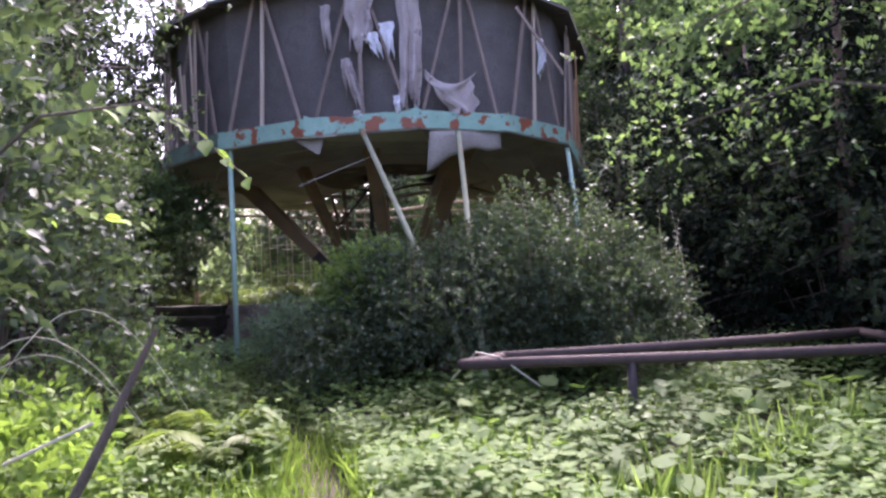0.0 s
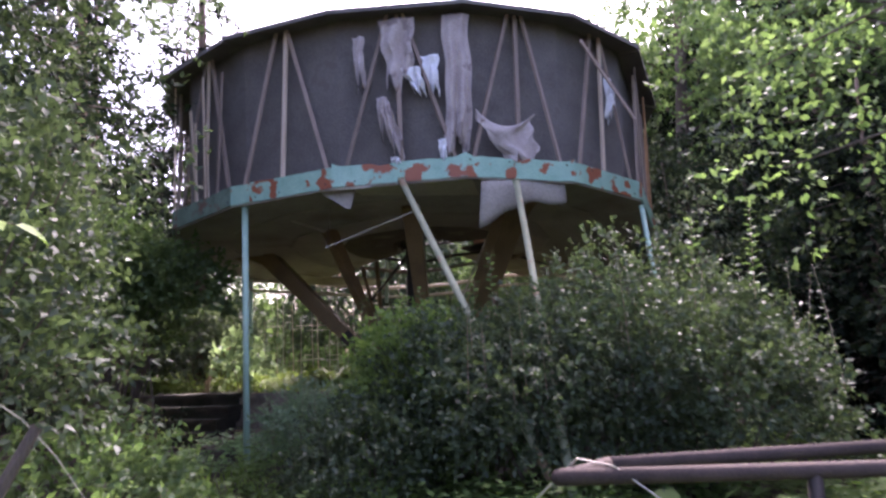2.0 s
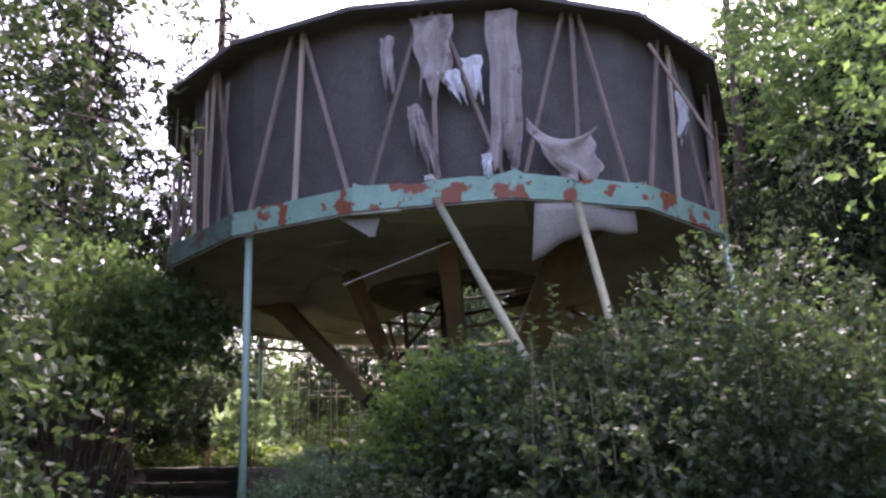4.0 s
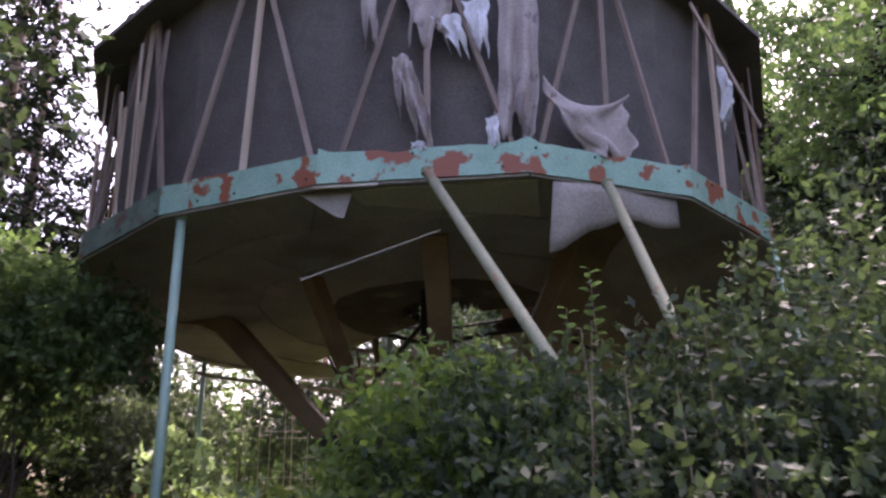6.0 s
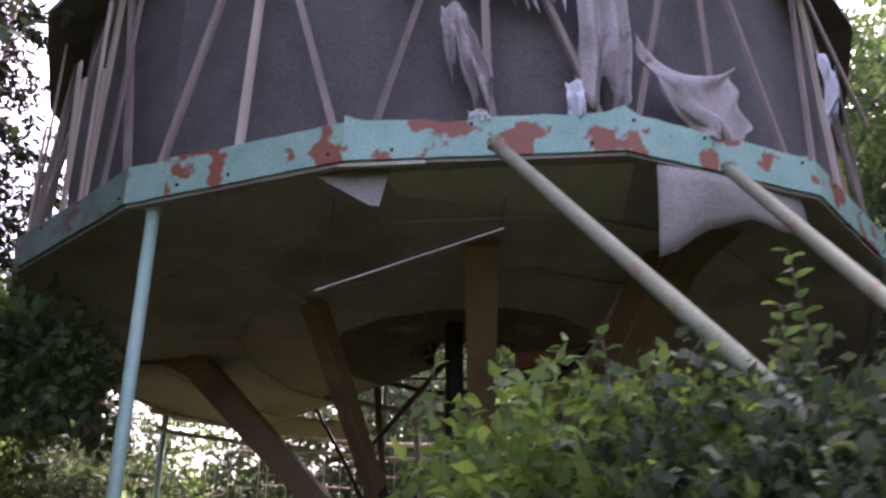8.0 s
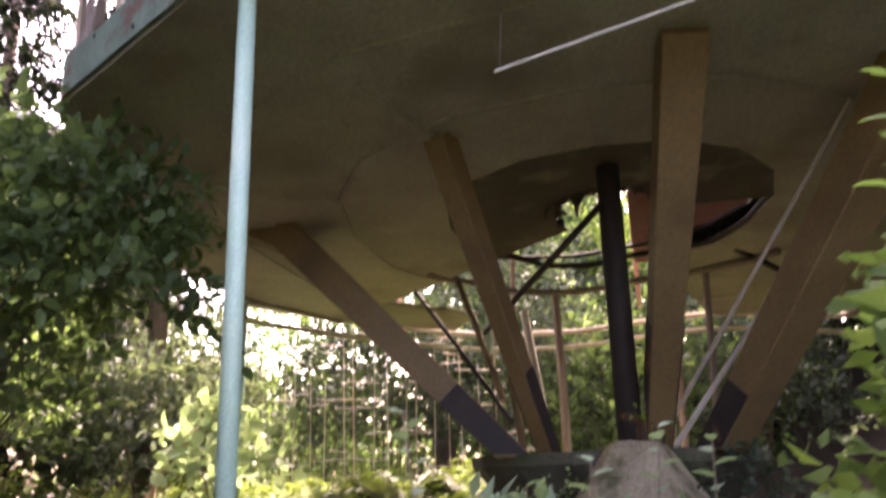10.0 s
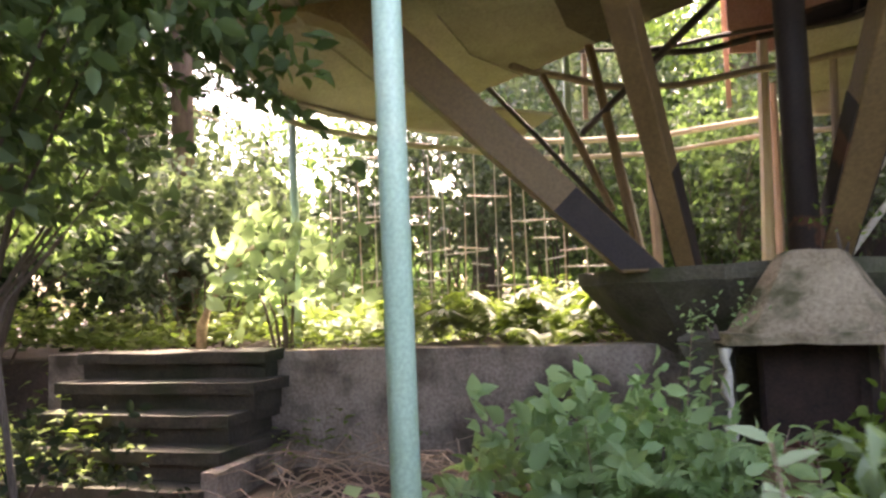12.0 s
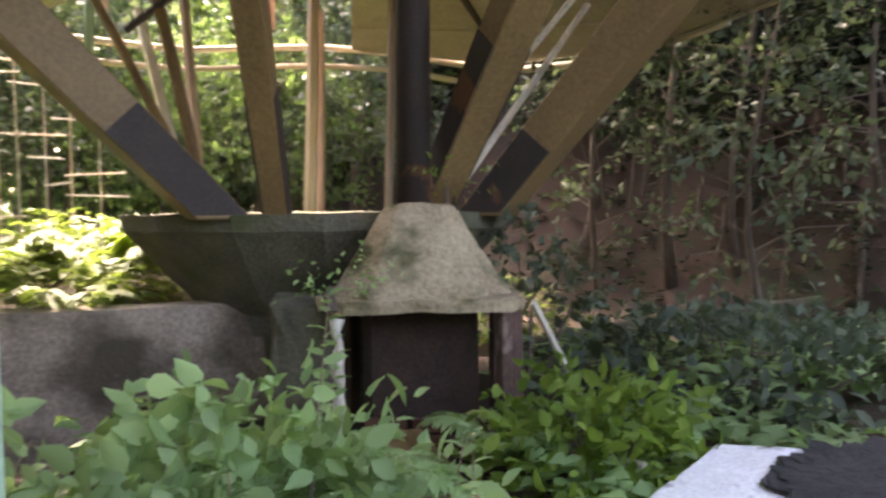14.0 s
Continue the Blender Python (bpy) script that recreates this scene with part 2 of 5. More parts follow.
def raw_mesh(name, verts, faces, material, parent=None):
    """A mesh straight from arrays; faces all triangles."""
    me = bpy.data.meshes.new(name)
    nf = len(faces)
    me.vertices.add(len(verts))
    me.vertices.foreach_set("co", np.asarray(verts, np.float32).ravel())
    me.loops.add(nf * 3)
    me.loops.foreach_set("vertex_index", np.asarray(faces, np.int32).ravel())
    me.polygons.add(nf)
    me.polygons.foreach_set("loop_start", np.arange(0, nf * 3, 3, dtype=np.int32))
    me.update(calc_edges=True)
    me.validate()
    me.materials.append(material)
    ob = new(name, me)
    if parent:
        ob.parent = parent
    return ob


rng = np.random.default_rng(7)


def unit(v):
    return v / np.maximum(np.linalg.norm(v, axis=1, keepdims=True), 1e-6)


def leaf_cloud(P, A, L, width=0.5, flat=0.5, far=False):
    """Leaves at P along A, length L: pointed blades with a folded midrib. flat: how far they lie level; far: plain diamonds."""
    n = len(P)
    A = unit(A)
    up = np.tile([0, 0, 1.0], (n, 1)) * flat + rng.normal(0, 1, (n, 3)) * (1 - flat)
    S = unit(np.cross(A, up))
    N = np.cross(S, A)
    L = L[:, None]
    w = width * L * 0.5
    if far:
        v = np.stack([P, P + A * L * 0.42 + S * w, P + A * L - N * L * 0.1, P + A * L * 0.42 - S * w], 1)
        f = np.array([[0, 1, 3], [1, 2, 3]])[None] + (np.arange(n) * 4)[:, None, None]
        return v.reshape(-1, 3), f.reshape(-1, 3)
    if n < 6000 and L.mean() > 0.07 and width > 0.35:
        # broad leaves near the path: rounder, with a drooping tip
        v = np.stack([P, P + A * L * 0.22 + S * w * 0.82 + N * L * 0.05, P + A * L * 0.52 + S * w * 0.95 + N * L * 0.06, P + A * L * 0.8 + S * w * 0.5, P + A * L - N * L * 0.12,
                      P + A * L * 0.8 - S * w * 0.5, P + A * L * 0.52 - S * w * 0.95 + N * L * 0.06, P + A * L * 0.22 - S * w * 0.82 + N * L * 0.05, P + A * L * 0.48], 1)
        tri = np.array([[i, (i + 1) % 8, 8] for i in range(8)])
        f = tri[None] + (np.arange(n) * 9)[:, None, None]
        return v.reshape(-1, 3), f.reshape(-1, 3)
    v = np.stack([P, P + A * L * 0.4 + S * w + N * L * 0.07, P + A * L * 0.45, P + A * L * 0.4 - S * w + N * L * 0.07, P + A * L - N * L * 0.12], 1)
    tri = np.array([[0, 1, 2], [1, 4, 2], [0, 2, 3], [2, 4, 3]])
    f = tri[None] + (np.arange(n) * 5)[:, None, None]
    return v.reshape(-1, 3), f.reshape(-1, 3)


def twig_leaves(roots, dirs, lens, per, size, spread=0.7, droop=0.25):
    """Leaf places along twigs: roots, directions, lengths."""
    n = len(roots)
    t = (np.arange(per)[None] + rng.random((n, per))) / per
    P = roots[:, None] + dirs[:, None] * (lens[:, None] * t)[:, :, None]
    P[:, :, 2] -= droop * lens[:, None] * t ** 2
    A = dirs[:, None] * 0.6 + rng.normal(0, spread, (n, per, 3))
    A[:, :, 2] -= droop
    L = size * rng.uniform(0.55, 1.2, (n, per))
    return P.reshape(-1, 3), A.reshape(-1, 3), L.ravel()


def lump(p, k=0.8):
    """A smooth uneven field for outlines of bushes."""
    return 0.5 * np.sin(p[:, 0] * 1.7 * k + 0.4) * np.cos(p[:, 1] * 2.1 * k) + 0.3 * np.sin(p[:, 2] * 3.1 * k + p[:, 0] * 2.3) + 0.25 * np.cos(p[:, 1] * 4.3 * k + p[:, 2] * 2.0)


def bush(name, label, centre, radii, twigs, per, size, leaf, group="", stems=14, category="bush", low=-0.35, uneven=0.22, width=0.55, base=None, keep=None):
    """A bush: stems from the ground, and leafy twigs over an uneven ellipsoid."""
    c, r = np.array(centre, float), np.array(radii, float)
    d = unit(rng.normal(0, 1, (twigs * 2, 3)))
    d = d[d[:, 2] > low][:twigs]
    depth = 1 - 0.55 * rng.random(len(d)) ** 1.8
    R = c + d * r * depth[:, None] * (1 + uneven * lump(d * r * 1.2 + c))[:, None]
    if keep:
        R = R[keep(R)]
        d = unit((R - c) / r)
    D = unit(d + np.array([0, 0, 0.45]) + rng.normal(0, 0.35, d.shape))
    P, A, L = twig_leaves(R, D, rng.uniform(0.18, 0.42, len(R)) * (size / 0.08) ** 0.5, per, size)
    g = base if base is not None else c[2] - r[2]
    root = thing(name, label, category, group)
    v, f = leaf_cloud(P, A, L, width, far=c[1] > 19.5 or c[0] > 3)
    raw_mesh("foliage", v, f, leaf, root)
    bm = bmesh.new()
    for k in range(stems):
        q = R[int(rng.integers(len(R)))]
        b = np.array([c[0] + (q[0] - c[0]) * 0.35, c[1] + (q[1] - c[1]) * 0.35, g])
        m = (b + q) / 2 + np.array([0, 0, 0.2 * r[2]])
        tube(bm, [b, m, q], [0.018, 0.012, 0.005], 5)
    tagged(part("stem_thicket", bm, M_BARK, root), kind="stuff")
    return root


def tree(name, label, x, y, z, height, spread, trunk, twigs, per, size, leaf, bark, first=0.35, group="", lean=(0, 0), category="tree", width=0.55):
    """A broadleaf tree: bent trunk, limbs, and leafy twigs round the limbs."""
    root = thing(name, label, category, group)
    bm = bmesh.new()
    line = [Vector((x + lean[0] * t * height + 0.12 * math.sin(t * 5 + x), y + lean[1] * t * height + 0.12 * math.cos(t * 4 + y), z + height * t - 0.1)) for t in np.linspace(0, 1, 7)]
    tube(bm, line, [trunk * (1.25 - t) for t in np.linspace(0.05, 1.1, 7)], 9)
    part("trunk", bm, bark, root, smooth=True)
    bm = bmesh.new()
    roots, dirs = [], []
    for k in range(22):
        t = first + (1 - first) * (k + rng.random()) / 22
        i = min(int(t * 6), 5)
        b = line[i].lerp(line[i + 1], t * 6 - i)
        ang = k * 2.4 + rng.random()
        reach = spread * (0.45 + 0.75 * math.sin(math.pi * min(1, (t - first) / (1 - first) * 0.8 + 0.2))) * rng.uniform(0.6, 1.1)
        d = Vector((math.cos(ang), math.sin(ang), rng.uniform(-0.1, 0.5)))
        m = b + d * reach * 0.5 + Vector((0, 0, 0.12 * reach))
        e = b + d * reach
        tube(bm, [b, m, e], [trunk * 0.3 * (1.2 - t), trunk * 0.18 * (1.2 - t), 0.006], 5)
        for j in range(twigs // 22):
            u = rng.uniform(0.3, 1.05)
            p = b.lerp(e, u) + Vector((0, 0, 0.12 * reach * math.sin(u * 3)))
            roots.append(np.array(p) + rng.normal(0, 0.10 * spread, 3))
            dirs.append(np.array(d) * 0.5 + rng.normal(0, 0.6, 3))
    tagged(part("limb_work", bm, bark, root), kind="stuff")
    R, D = np.array(roots), unit(np.array(dirs))
    P, A, L = twig_leaves(R, D, rng.uniform(0.25, 0.6, len(R)), per, size)
    v, f = leaf_cloud(P, A, L, width, far=True)
    raw_mesh("crown", v, f, leaf, root)
    return root


def conifer(name, label, x, y, z, height, reach, trunk, whorls, needles, first=0.1, group="", bare=0):
    """A spruce or pine: straight trunk, drooping whorls with needle sprays, bare dead sticks below."""
    root = thing(name, label, "tree", group)
    bm = bmesh.new()
    tube(bm, [(x, y, z - 0.1), (x + 0.05, y, z + height * 0.5), (x, y, z + height)], [trunk, trunk * 0.7, 0.02], 9)
    part("trunk", bm, M_PINE, root, smooth=True)
    bm = bmesh.new()
    roots, dirs, lens = [], [], []
    for k in range(whorls):
        t = first + (1 - first) * k / whorls
        h = z + height * t
        for j in range(5):
            ang = j * 1.257 + k * 0.7 + rng.random() * 0.5
            ln = reach * (1.05 - t) / (1.05 - first) * rng.uniform(0.7, 1.1)
            d = np.array([math.cos(ang), math.sin(ang), -0.25])
            e = np.array([x, y, h]) + d * ln
            tube(bm, [(x, y, h), e], [0.02, 0.004], 4)
            m = max(3, int(needles * ln / reach))
            u = rng.uniform(0.2, 1, m)
            roots.append(np.array([x, y, h]) + d * (ln * u)[:, None])
            dirs.append(d * 0.7 + rng.normal(0, 0.45, (m, 3)))
            lens.append(rng.uniform(0.2, 0.45, m))
    for k in range(bare):
        h = z + height * rng.uniform(0.08, first + 0.1)
        ang = rng.random() * 6.28
        tube(bm, [(x, y, h), (x + math.cos(ang) * 0.9, y + math.sin(ang) * 0.9, h - 0.15)], [0.014, 0.004], 4)
    tagged(part("branch_work", bm, M_BARK, root), kind="stuff")
    R, D, Ls = np.concatenate(roots), unit(np.concatenate(dirs)), np.concatenate(lens)
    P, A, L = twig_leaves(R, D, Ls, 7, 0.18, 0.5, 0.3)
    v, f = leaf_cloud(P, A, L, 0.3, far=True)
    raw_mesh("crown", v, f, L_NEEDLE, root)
    return root


# ------------------------------------------------------------------ ground
def step01(a, b, v):
    t = np.clip((v - a) / (b - a), 0, 1)
    return t * t * (3 - 2 * t)


WALL_A, WALL_B = Vector((-7.2, 18.9)), Vector((-1.6, 17.35))     # retaining wall, plan


def ground_z(x, y):
    x, y = np.asarray(x, float), np.asarray(y, float)
    z = -0.2 + 0.25 * step01(8.5, 13, y) + 0.25 * step01(13, 15.5, y)
    d = (WALL_B - WALL_A).normalized()
    side = (x - WALL_A.x) * -d.y + (y - WALL_A.y) * d.x
    z = z + 0.5 * step01(0.12, 0.22, side) * step01(-0.5, -1.2, x)          # terrace behind the wall
    z = z - 0.32 * step01(-2.5, -3.4, x) * step01(14.8, 16.4, y) * step01(0.2, 0.1, side)     # hollow before it
    z = z + 2.6 * step01(2.6, 6.0, x) * step01(13.5, 17.5, y)                    # bank
    z = z + 1.2 * step01(0.5, 3.5, x) * step01(19.5, 22.5, y)
    return z + 0.05 * np.sin(x * 1.3 + 1) * np.cos(y * 1.1) + 0.03 * np.sin(x * 3.1 + y * 2.3)


def gz(x, y):
    return float(ground_z(x, y))


def build_ground():
    xs = np.unique(np.concatenate([np.linspace(-14, 12, 150), [-2000, -400, -100, -50, -30, -20, 16, 20, 30, 50, 100, 400, 2000]]))
    ys = np.unique(np.concatenate([np.linspace(-4, 28, 180), [-2000, -400, -100, -50, -30, -15, -8, 34, 40, 60, 100, 400, 2000]]))
    X, Y = np.meshgrid(xs, ys)
    V = np.stack([X, Y, ground_z(X, Y)], -1).reshape(-1, 3)
    nx, ny = len(xs), len(ys)
    i = (np.arange(ny - 1)[:, None] * nx + np.arange(nx - 1)[None]).ravel()
    F = np.concatenate([np.stack([i, i + 1, i + nx + 1], 1), np.stack([i, i + nx + 1, i + nx], 1)])
    ob = raw_mesh("ground", V, F, M_SOIL)
    for p in ob.data.polygons:
        p.use_smooth = True
    tagged(ob, "dark forest soil with moss and leaf litter", "ground", kind="structure")


build_ground()

# ------------------------------------------------------------------ pavilion
CORNERS = [(-0.48, 13.56), (0.95, 14.2), (2.02, 15.4), (2.5, 16.9), (2.35, 18.4), (1.6, 19.8), (0.3, 20.8), (-1.3, 21.15), (-2.9, 20.85),
           (-4.2, 20.05), (-5.02, 18.95), (-5.4, 17.5), (-5.4, 16.1), (-4.88, 14.9), (-3.70, 13.98), (-2.22, 13.56)]
N, RIM, CX, CY = len(CORNERS), 3.85, -1.4, 17.3
TILT_A, TILT_B = 0.08, 0.03
FASCIA, WALL_H = 0.27, 2.05


def deck_z(x, y):
    sx, sy = min(1, max(0, (x - 0.0) / 2.2)), min(1, max(0, (y - 15.6) / 1.9))
    sag = 0.42 * sx * sx * (3 - 2 * sx) * sy * sy * (3 - 2 * sy)
    return 3.66 - TILT_A * (y - 13.56) + TILT_B * (x - CX) - sag


def ring(k, r, up=0.0):
    """Place k along the rim's corners, drawn in to r / RIM of its way from the middle, up metres over the deck's underside."""
    i = math.floor(k)
    p, q, f = CORNERS[i % N], CORNERS[(i + 1) % N], k - i
    x = CX + (p[0] + (q[0] - p[0]) * f - CX) * r / RIM
    y = CY + (p[1] + (q[1] - p[1]) * f - CY) * r / RIM
    return Vector((x, y, deck_z(x, y) + up))


def plate(a, b, c, d, thick, out):
    """A board with corners a b c d, thickened by out."""
    bm = bmesh.new()
    slab(bm, [a, b, c, d], thick, out)
    return bm


def cloth(corners, ragged, folds, parent, material, label, swag=0.0):
    """A torn hanging sheet between four corners (top left, top right, bottom right, bottom left): wavy, with wandering side edges, deep tears in the lower hem, and a top that sags by swag."""
    tl, tr, br, bl = [Vector(c) for c in corners]
    out = (tr - tl).cross(bl - tl).normalized()
    nu, nv = 20, 16
    V, F = [], []
    for j in range(nv + 1):
        for i in range(nu + 1):
            u, v = i / nu, j / nv
            tear = abs(math.sin(u * 5.1 + folds)) ** 3 * 0.8 + 0.35 * abs(math.sin(u * 12.7 + folds * 2.2)) + 0.12 * math.sin(u * 31 + folds)
            side = 0.10 * math.sin(v * 6 + folds) * v + 0.04 * math.sin(v * 15 + folds * 3)
            uu = 0.5 + (u - 0.5) * (1 - 0.25 * v * ragged) + side
            p = tl.lerp(tr, uu).lerp(bl.lerp(br, uu), v * max(0.15, 1 - ragged * tear))
            p -= Vector((0, 0, swag * math.sin(math.pi * u) * (1 - 0.6 * v)))
            V.append(p + out * (0.045 * math.sin(u * folds * 3 + v * 2.0) * (0.3 + v) + 0.02 * math.sin(v * 9 + u * 7)))
    for j in range(nv):
        for i in range(nu):
            a = j * (nu + 1) + i
            F += [(a, a + 1, a + nu + 2), (a, a + nu + 2, a + nu + 1)]
    ob = raw_mesh("torn_sheet", np.array([tuple(v) for v in V]), np.array(F), material, parent)
    for p in ob.data.polygons:
        p.use_smooth = True
    m = ob.modifiers.new("thickness", "SOLIDIFY")
    m.thickness = 0.004
    tagged(ob, label)


def build_pavilion():
    root = thing("pavilion", "derelict round wooden pavilion raised on slanting legs, with peeling teal fascia", "pavilion")
    rnd = random.Random(5)
    for k in range(N):
        a, b = ring(k, RIM), ring(k + 1, RIM)
        far = 4 <= k <= 8
        out = ring(k + 0.5, 1) - ring(k + 0.5, 0)
        out.z = 0
        if not far:
            bm = bmesh.new()
            ai, bi = ring(k, RIM - 0.03), ring(k + 1, RIM - 0.03)
            n = 14
            lo, hi = [], []
            for i in range(n + 1):
                t = i / n
                chip = 0.012 * rnd.random() + (0.03 * rnd.random() if rnd.random() < 0.2 else 0)
                tab = 0.045 if i in (0, n) and k in (15, 0) else 0
                lo.append((a.lerp(b, t) + Vector((0, 0, -0.008 * rnd.random())), ai.lerp(bi, t)))
                hi.append((a.lerp(b, t) + Vector((0, 0, FASCIA - chip + tab)), ai.lerp(bi, t) + Vector((0, 0, FASCIA - chip + tab))))
            L = [[bm.verts.new(p) for p in q] for q in lo]
            H = [[bm.verts.new(p) for p in q] for q in hi]
            for i in range(n):
                bm.faces.new((L[i][0], L[i + 1][0], H[i + 1][0], H[i][0]))
                bm.faces.new((L[i][1], H[i][1], H[i + 1][1], L[i + 1][1]))
                bm.faces.new((H[i][0], H[i + 1][0], H[i + 1][1], H[i][1]))
                bm.faces.new((L[i][0], L[i][1], L[i + 1][1], L[i + 1][0]))
            for i in (0, n):
                bm.faces.new((L[i][0], H[i][0], H[i][1], L[i][1]))
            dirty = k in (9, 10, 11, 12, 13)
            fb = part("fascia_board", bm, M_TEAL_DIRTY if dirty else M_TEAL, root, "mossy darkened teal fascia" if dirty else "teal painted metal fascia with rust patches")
            bm = bmesh.new()
            beam(bm, ring(k, RIM - 0.05, -0.012), ring(k + 1, RIM - 0.05, -0.012), 0.05, 0.022)
            part("rim_batten", bm, M_BOARD, root)
            for i in range(3):
                t = (i + 0.1 + 0.8 * rnd.random()) / 3
                p = a.lerp(b, t) + Vector((0, 0, FASCIA * rnd.choice((0.2, 0.8))))
                bm = bmesh.new()
                tube(bm, [p, p + out.normalized() * 0.01], 0.011, 7)
                part("rivet", bm, M_DARK, fb)
        for r0, r1 in ((0.45, 1.3), (1.302, 2.1), (2.102, 3.0), (3.002, RIM - 0.04)):
            if k in (6, 7, 8) and (r0 < 2.9 or k != 8) or k in (3, 4, 5) and r0 < 1:
                continue
            q = [ring(k + 0.001, r0, 0.012), ring(k + 0.001, r1, 0.012), ring(k + 0.999, r1, 0.012), ring(k + 0.999, r0, 0.012)]
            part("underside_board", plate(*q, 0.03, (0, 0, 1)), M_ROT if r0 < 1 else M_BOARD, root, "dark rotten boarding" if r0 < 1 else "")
        for r in (2.1, 3.0):
            if k not in (6, 7, 8):
                bm = bmesh.new()
                beam(bm, ring(k, r + 0.004, 0.002), ring(k + 1, r + 0.004, 0.002), 0.035, 0.016)
                part("cover_strip", bm, M_BOARD, root)
        # floor over the hole and joists, coloured near-black like the steel parts
        ri = 1.3 if k in (3, 4, 5) else 0.45
        q = [ring(k, ri, 0.16), ring(k, RIM - 0.3, 0.16), ring(k + 1, RIM - 0.3, 0.16), ring(k + 1, ri, 0.16)]
        if k not in (6, 7, 8):
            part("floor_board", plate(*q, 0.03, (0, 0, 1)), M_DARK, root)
        if k not in (6, 7, 8):
            bm = bmesh.new()
            beam(bm, ring(k, 1.35 if 3 <= k <= 6 else 0.5, 0.10), ring(k, RIM - 0.06, 0.10), 0.05, 0.09)
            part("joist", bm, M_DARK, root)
        # dark panels stand in for the shaded interior behind the battens
        if k not in (5, 6, 7, 8):
            part("wall_panel", plate(ring(k, RIM - 0.28, 0.05), ring(k + 1, RIM - 0.28, 0.05), ring(k + 1, RIM - 0.22, WALL_H + 0.35), ring(k, RIM - 0.22, WALL_H + 0.35), 0.03, -out), M_FELT, root, "dark panel standing in for the interior behind the battens")
        for s, e, w, m in ((-0.07, -0.44, 0.05, M_BATTEN), (0.08, 0.45, 0.05, M_BATTEN), (0.5, 0.53, 0.055, M_BATTEN_NEW if k in (1, 2, 11, 12, 13, 14) else M_BATTEN)):
            if 5 <= k <= 8 and s != 0.5:
                continue
            bm = bmesh.new()
            j = rnd.uniform(-0.03, 0.03)
            beam(bm, ring(k + s + j, RIM - 0.07, FASCIA - 0.08), ring(k + e - j, RIM - 0.10, WALL_H + 0.3), w, 0.035, up=out)
            part("batten", bm, m, root)
        if k in (2, 3, 12, 13, 11):
            for i in range(5):
                bm = bmesh.new()
                s = rnd.uniform(0.1, 0.9)
                beam(bm, ring(k + s, RIM - 0.03, FASCIA - 0.1), ring(k + s + rnd.uniform(-0.15, 0.15), RIM - 0.02, rnd.uniform(1.2, WALL_H + 0.3)), rnd.uniform(0.03, 0.07), 0.02, up=out)
                part("batten", bm, rnd.choice((M_BATTEN, M_BATTEN_NEW, M_PEEL)), root)
        # roof
        bm = plate(ring(k, RIM + 0.12, WALL_H + 0.26 + 0.04 * rnd.random()), ring(k + 1, RIM + 0.12, WALL_H + 0.26 + 0.04 * rnd.random()), ring(k + 1, 2.2, WALL_H + 0.6), ring(k, 2.2, WALL_H + 0.6), 0.06, (0, 0, -1))
        part("roof_panel", bm, M_FELT, root)
        bm = bmesh.new()
        slab(bm, [ring(k, 2.2, WALL_H + 0.6), ring(k + 1, 2.2, WALL_H + 0.6), ring(k + 0.5, 0.02, WALL_H + 0.78)], 0.06)
        part("roof_panel", bm, M_FELT, root)
    # torn sheets on the front
    PINK, WHITE = "torn greyish pink sheeting", "torn white sheeting"
    for kt0, kt1, kb0, kb1, h0, h1, rag, fold, lab, swag in (
            (-0.63, -0.56, -0.53, -0.41, 1.10, 0.22, 0.35, 3.0, PINK, 0), (-0.66, -0.58, -0.63, -0.56, 1.15, 0.55, 0.5, 2.3, PINK, 0),
            (-0.83, -0.74, -0.81, -0.74, 2.0, 1.2, 0.4, 2.1, PINK, 0), (-0.62, -0.34, -0.58, -0.40, 2.2, 1.15, 0.25, 3.7, PINK, 0),
            (-0.47, -0.32, -0.34, -0.27, 1.52, 1.10, 0.35, 4.2, WHITE, 0), (-0.31, -0.17, -0.24, -0.18, 1.66, 1.08, 0.4, 1.7, WHITE, 0),
            (-0.14, 0.08, -0.13, 0.07, 2.2, 0.22, 0.15, 5.0, PINK, 0), (0.08, 0.64, 0.36, 0.66, 0.92, 0.22, 0.22, 2.6, "torn swag of pale sheeting", 0.22),
            (-0.20, -0.14, -0.19, -0.13, 0.52, 0.2, 0.3, 1.4, WHITE, 0), (1.55, 1.66, 1.58, 1.64, 1.7, 1.0, 0.5, 3.3, WHITE, 0), (-0.56, -0.5, -0.55, -0.47, 0.34, 0.22, 0.3, 1.1, WHITE, 0)):
        r = RIM - 0.03
        cloth((ring(kt0, r, h0), ring(kt1, r, h0), ring(kb1, r, h1), ring(kb0, r, h1)), rag, fold, root, M_WHITE_CLOTH if lab == WHITE else M_CLOTH, lab, swag)
    # a loose eaves board hanging down the side
    bm = bmesh.new()
    beam(bm, ring(1.14, RIM + 0.06, 2.02), ring(1.86, RIM + 0.10, 1.15), 0.06, 0.02, up=ring(1.3, 1) - ring(1.3, 0))
    part("loose_board", bm, M_BATTEN, root, "grey eaves board hanging loose")
    # hanging scraps under the front rim
    part("hanging_scrap", plate(Vector((-2.46, 13.72, 3.64)), Vector((-1.94, 13.70, 3.64)), Vector((-2.0, 13.64, 3.36)), Vector((-2.06, 13.64, 3.37)), 0.012, (0, 1, 0)), M_SCRAP, root, "hanging triangular scrap of pale board")
    # a sheet come loose under the rim: curled, with a ragged lower edge
    bm = bmesh.new()
    grid = []
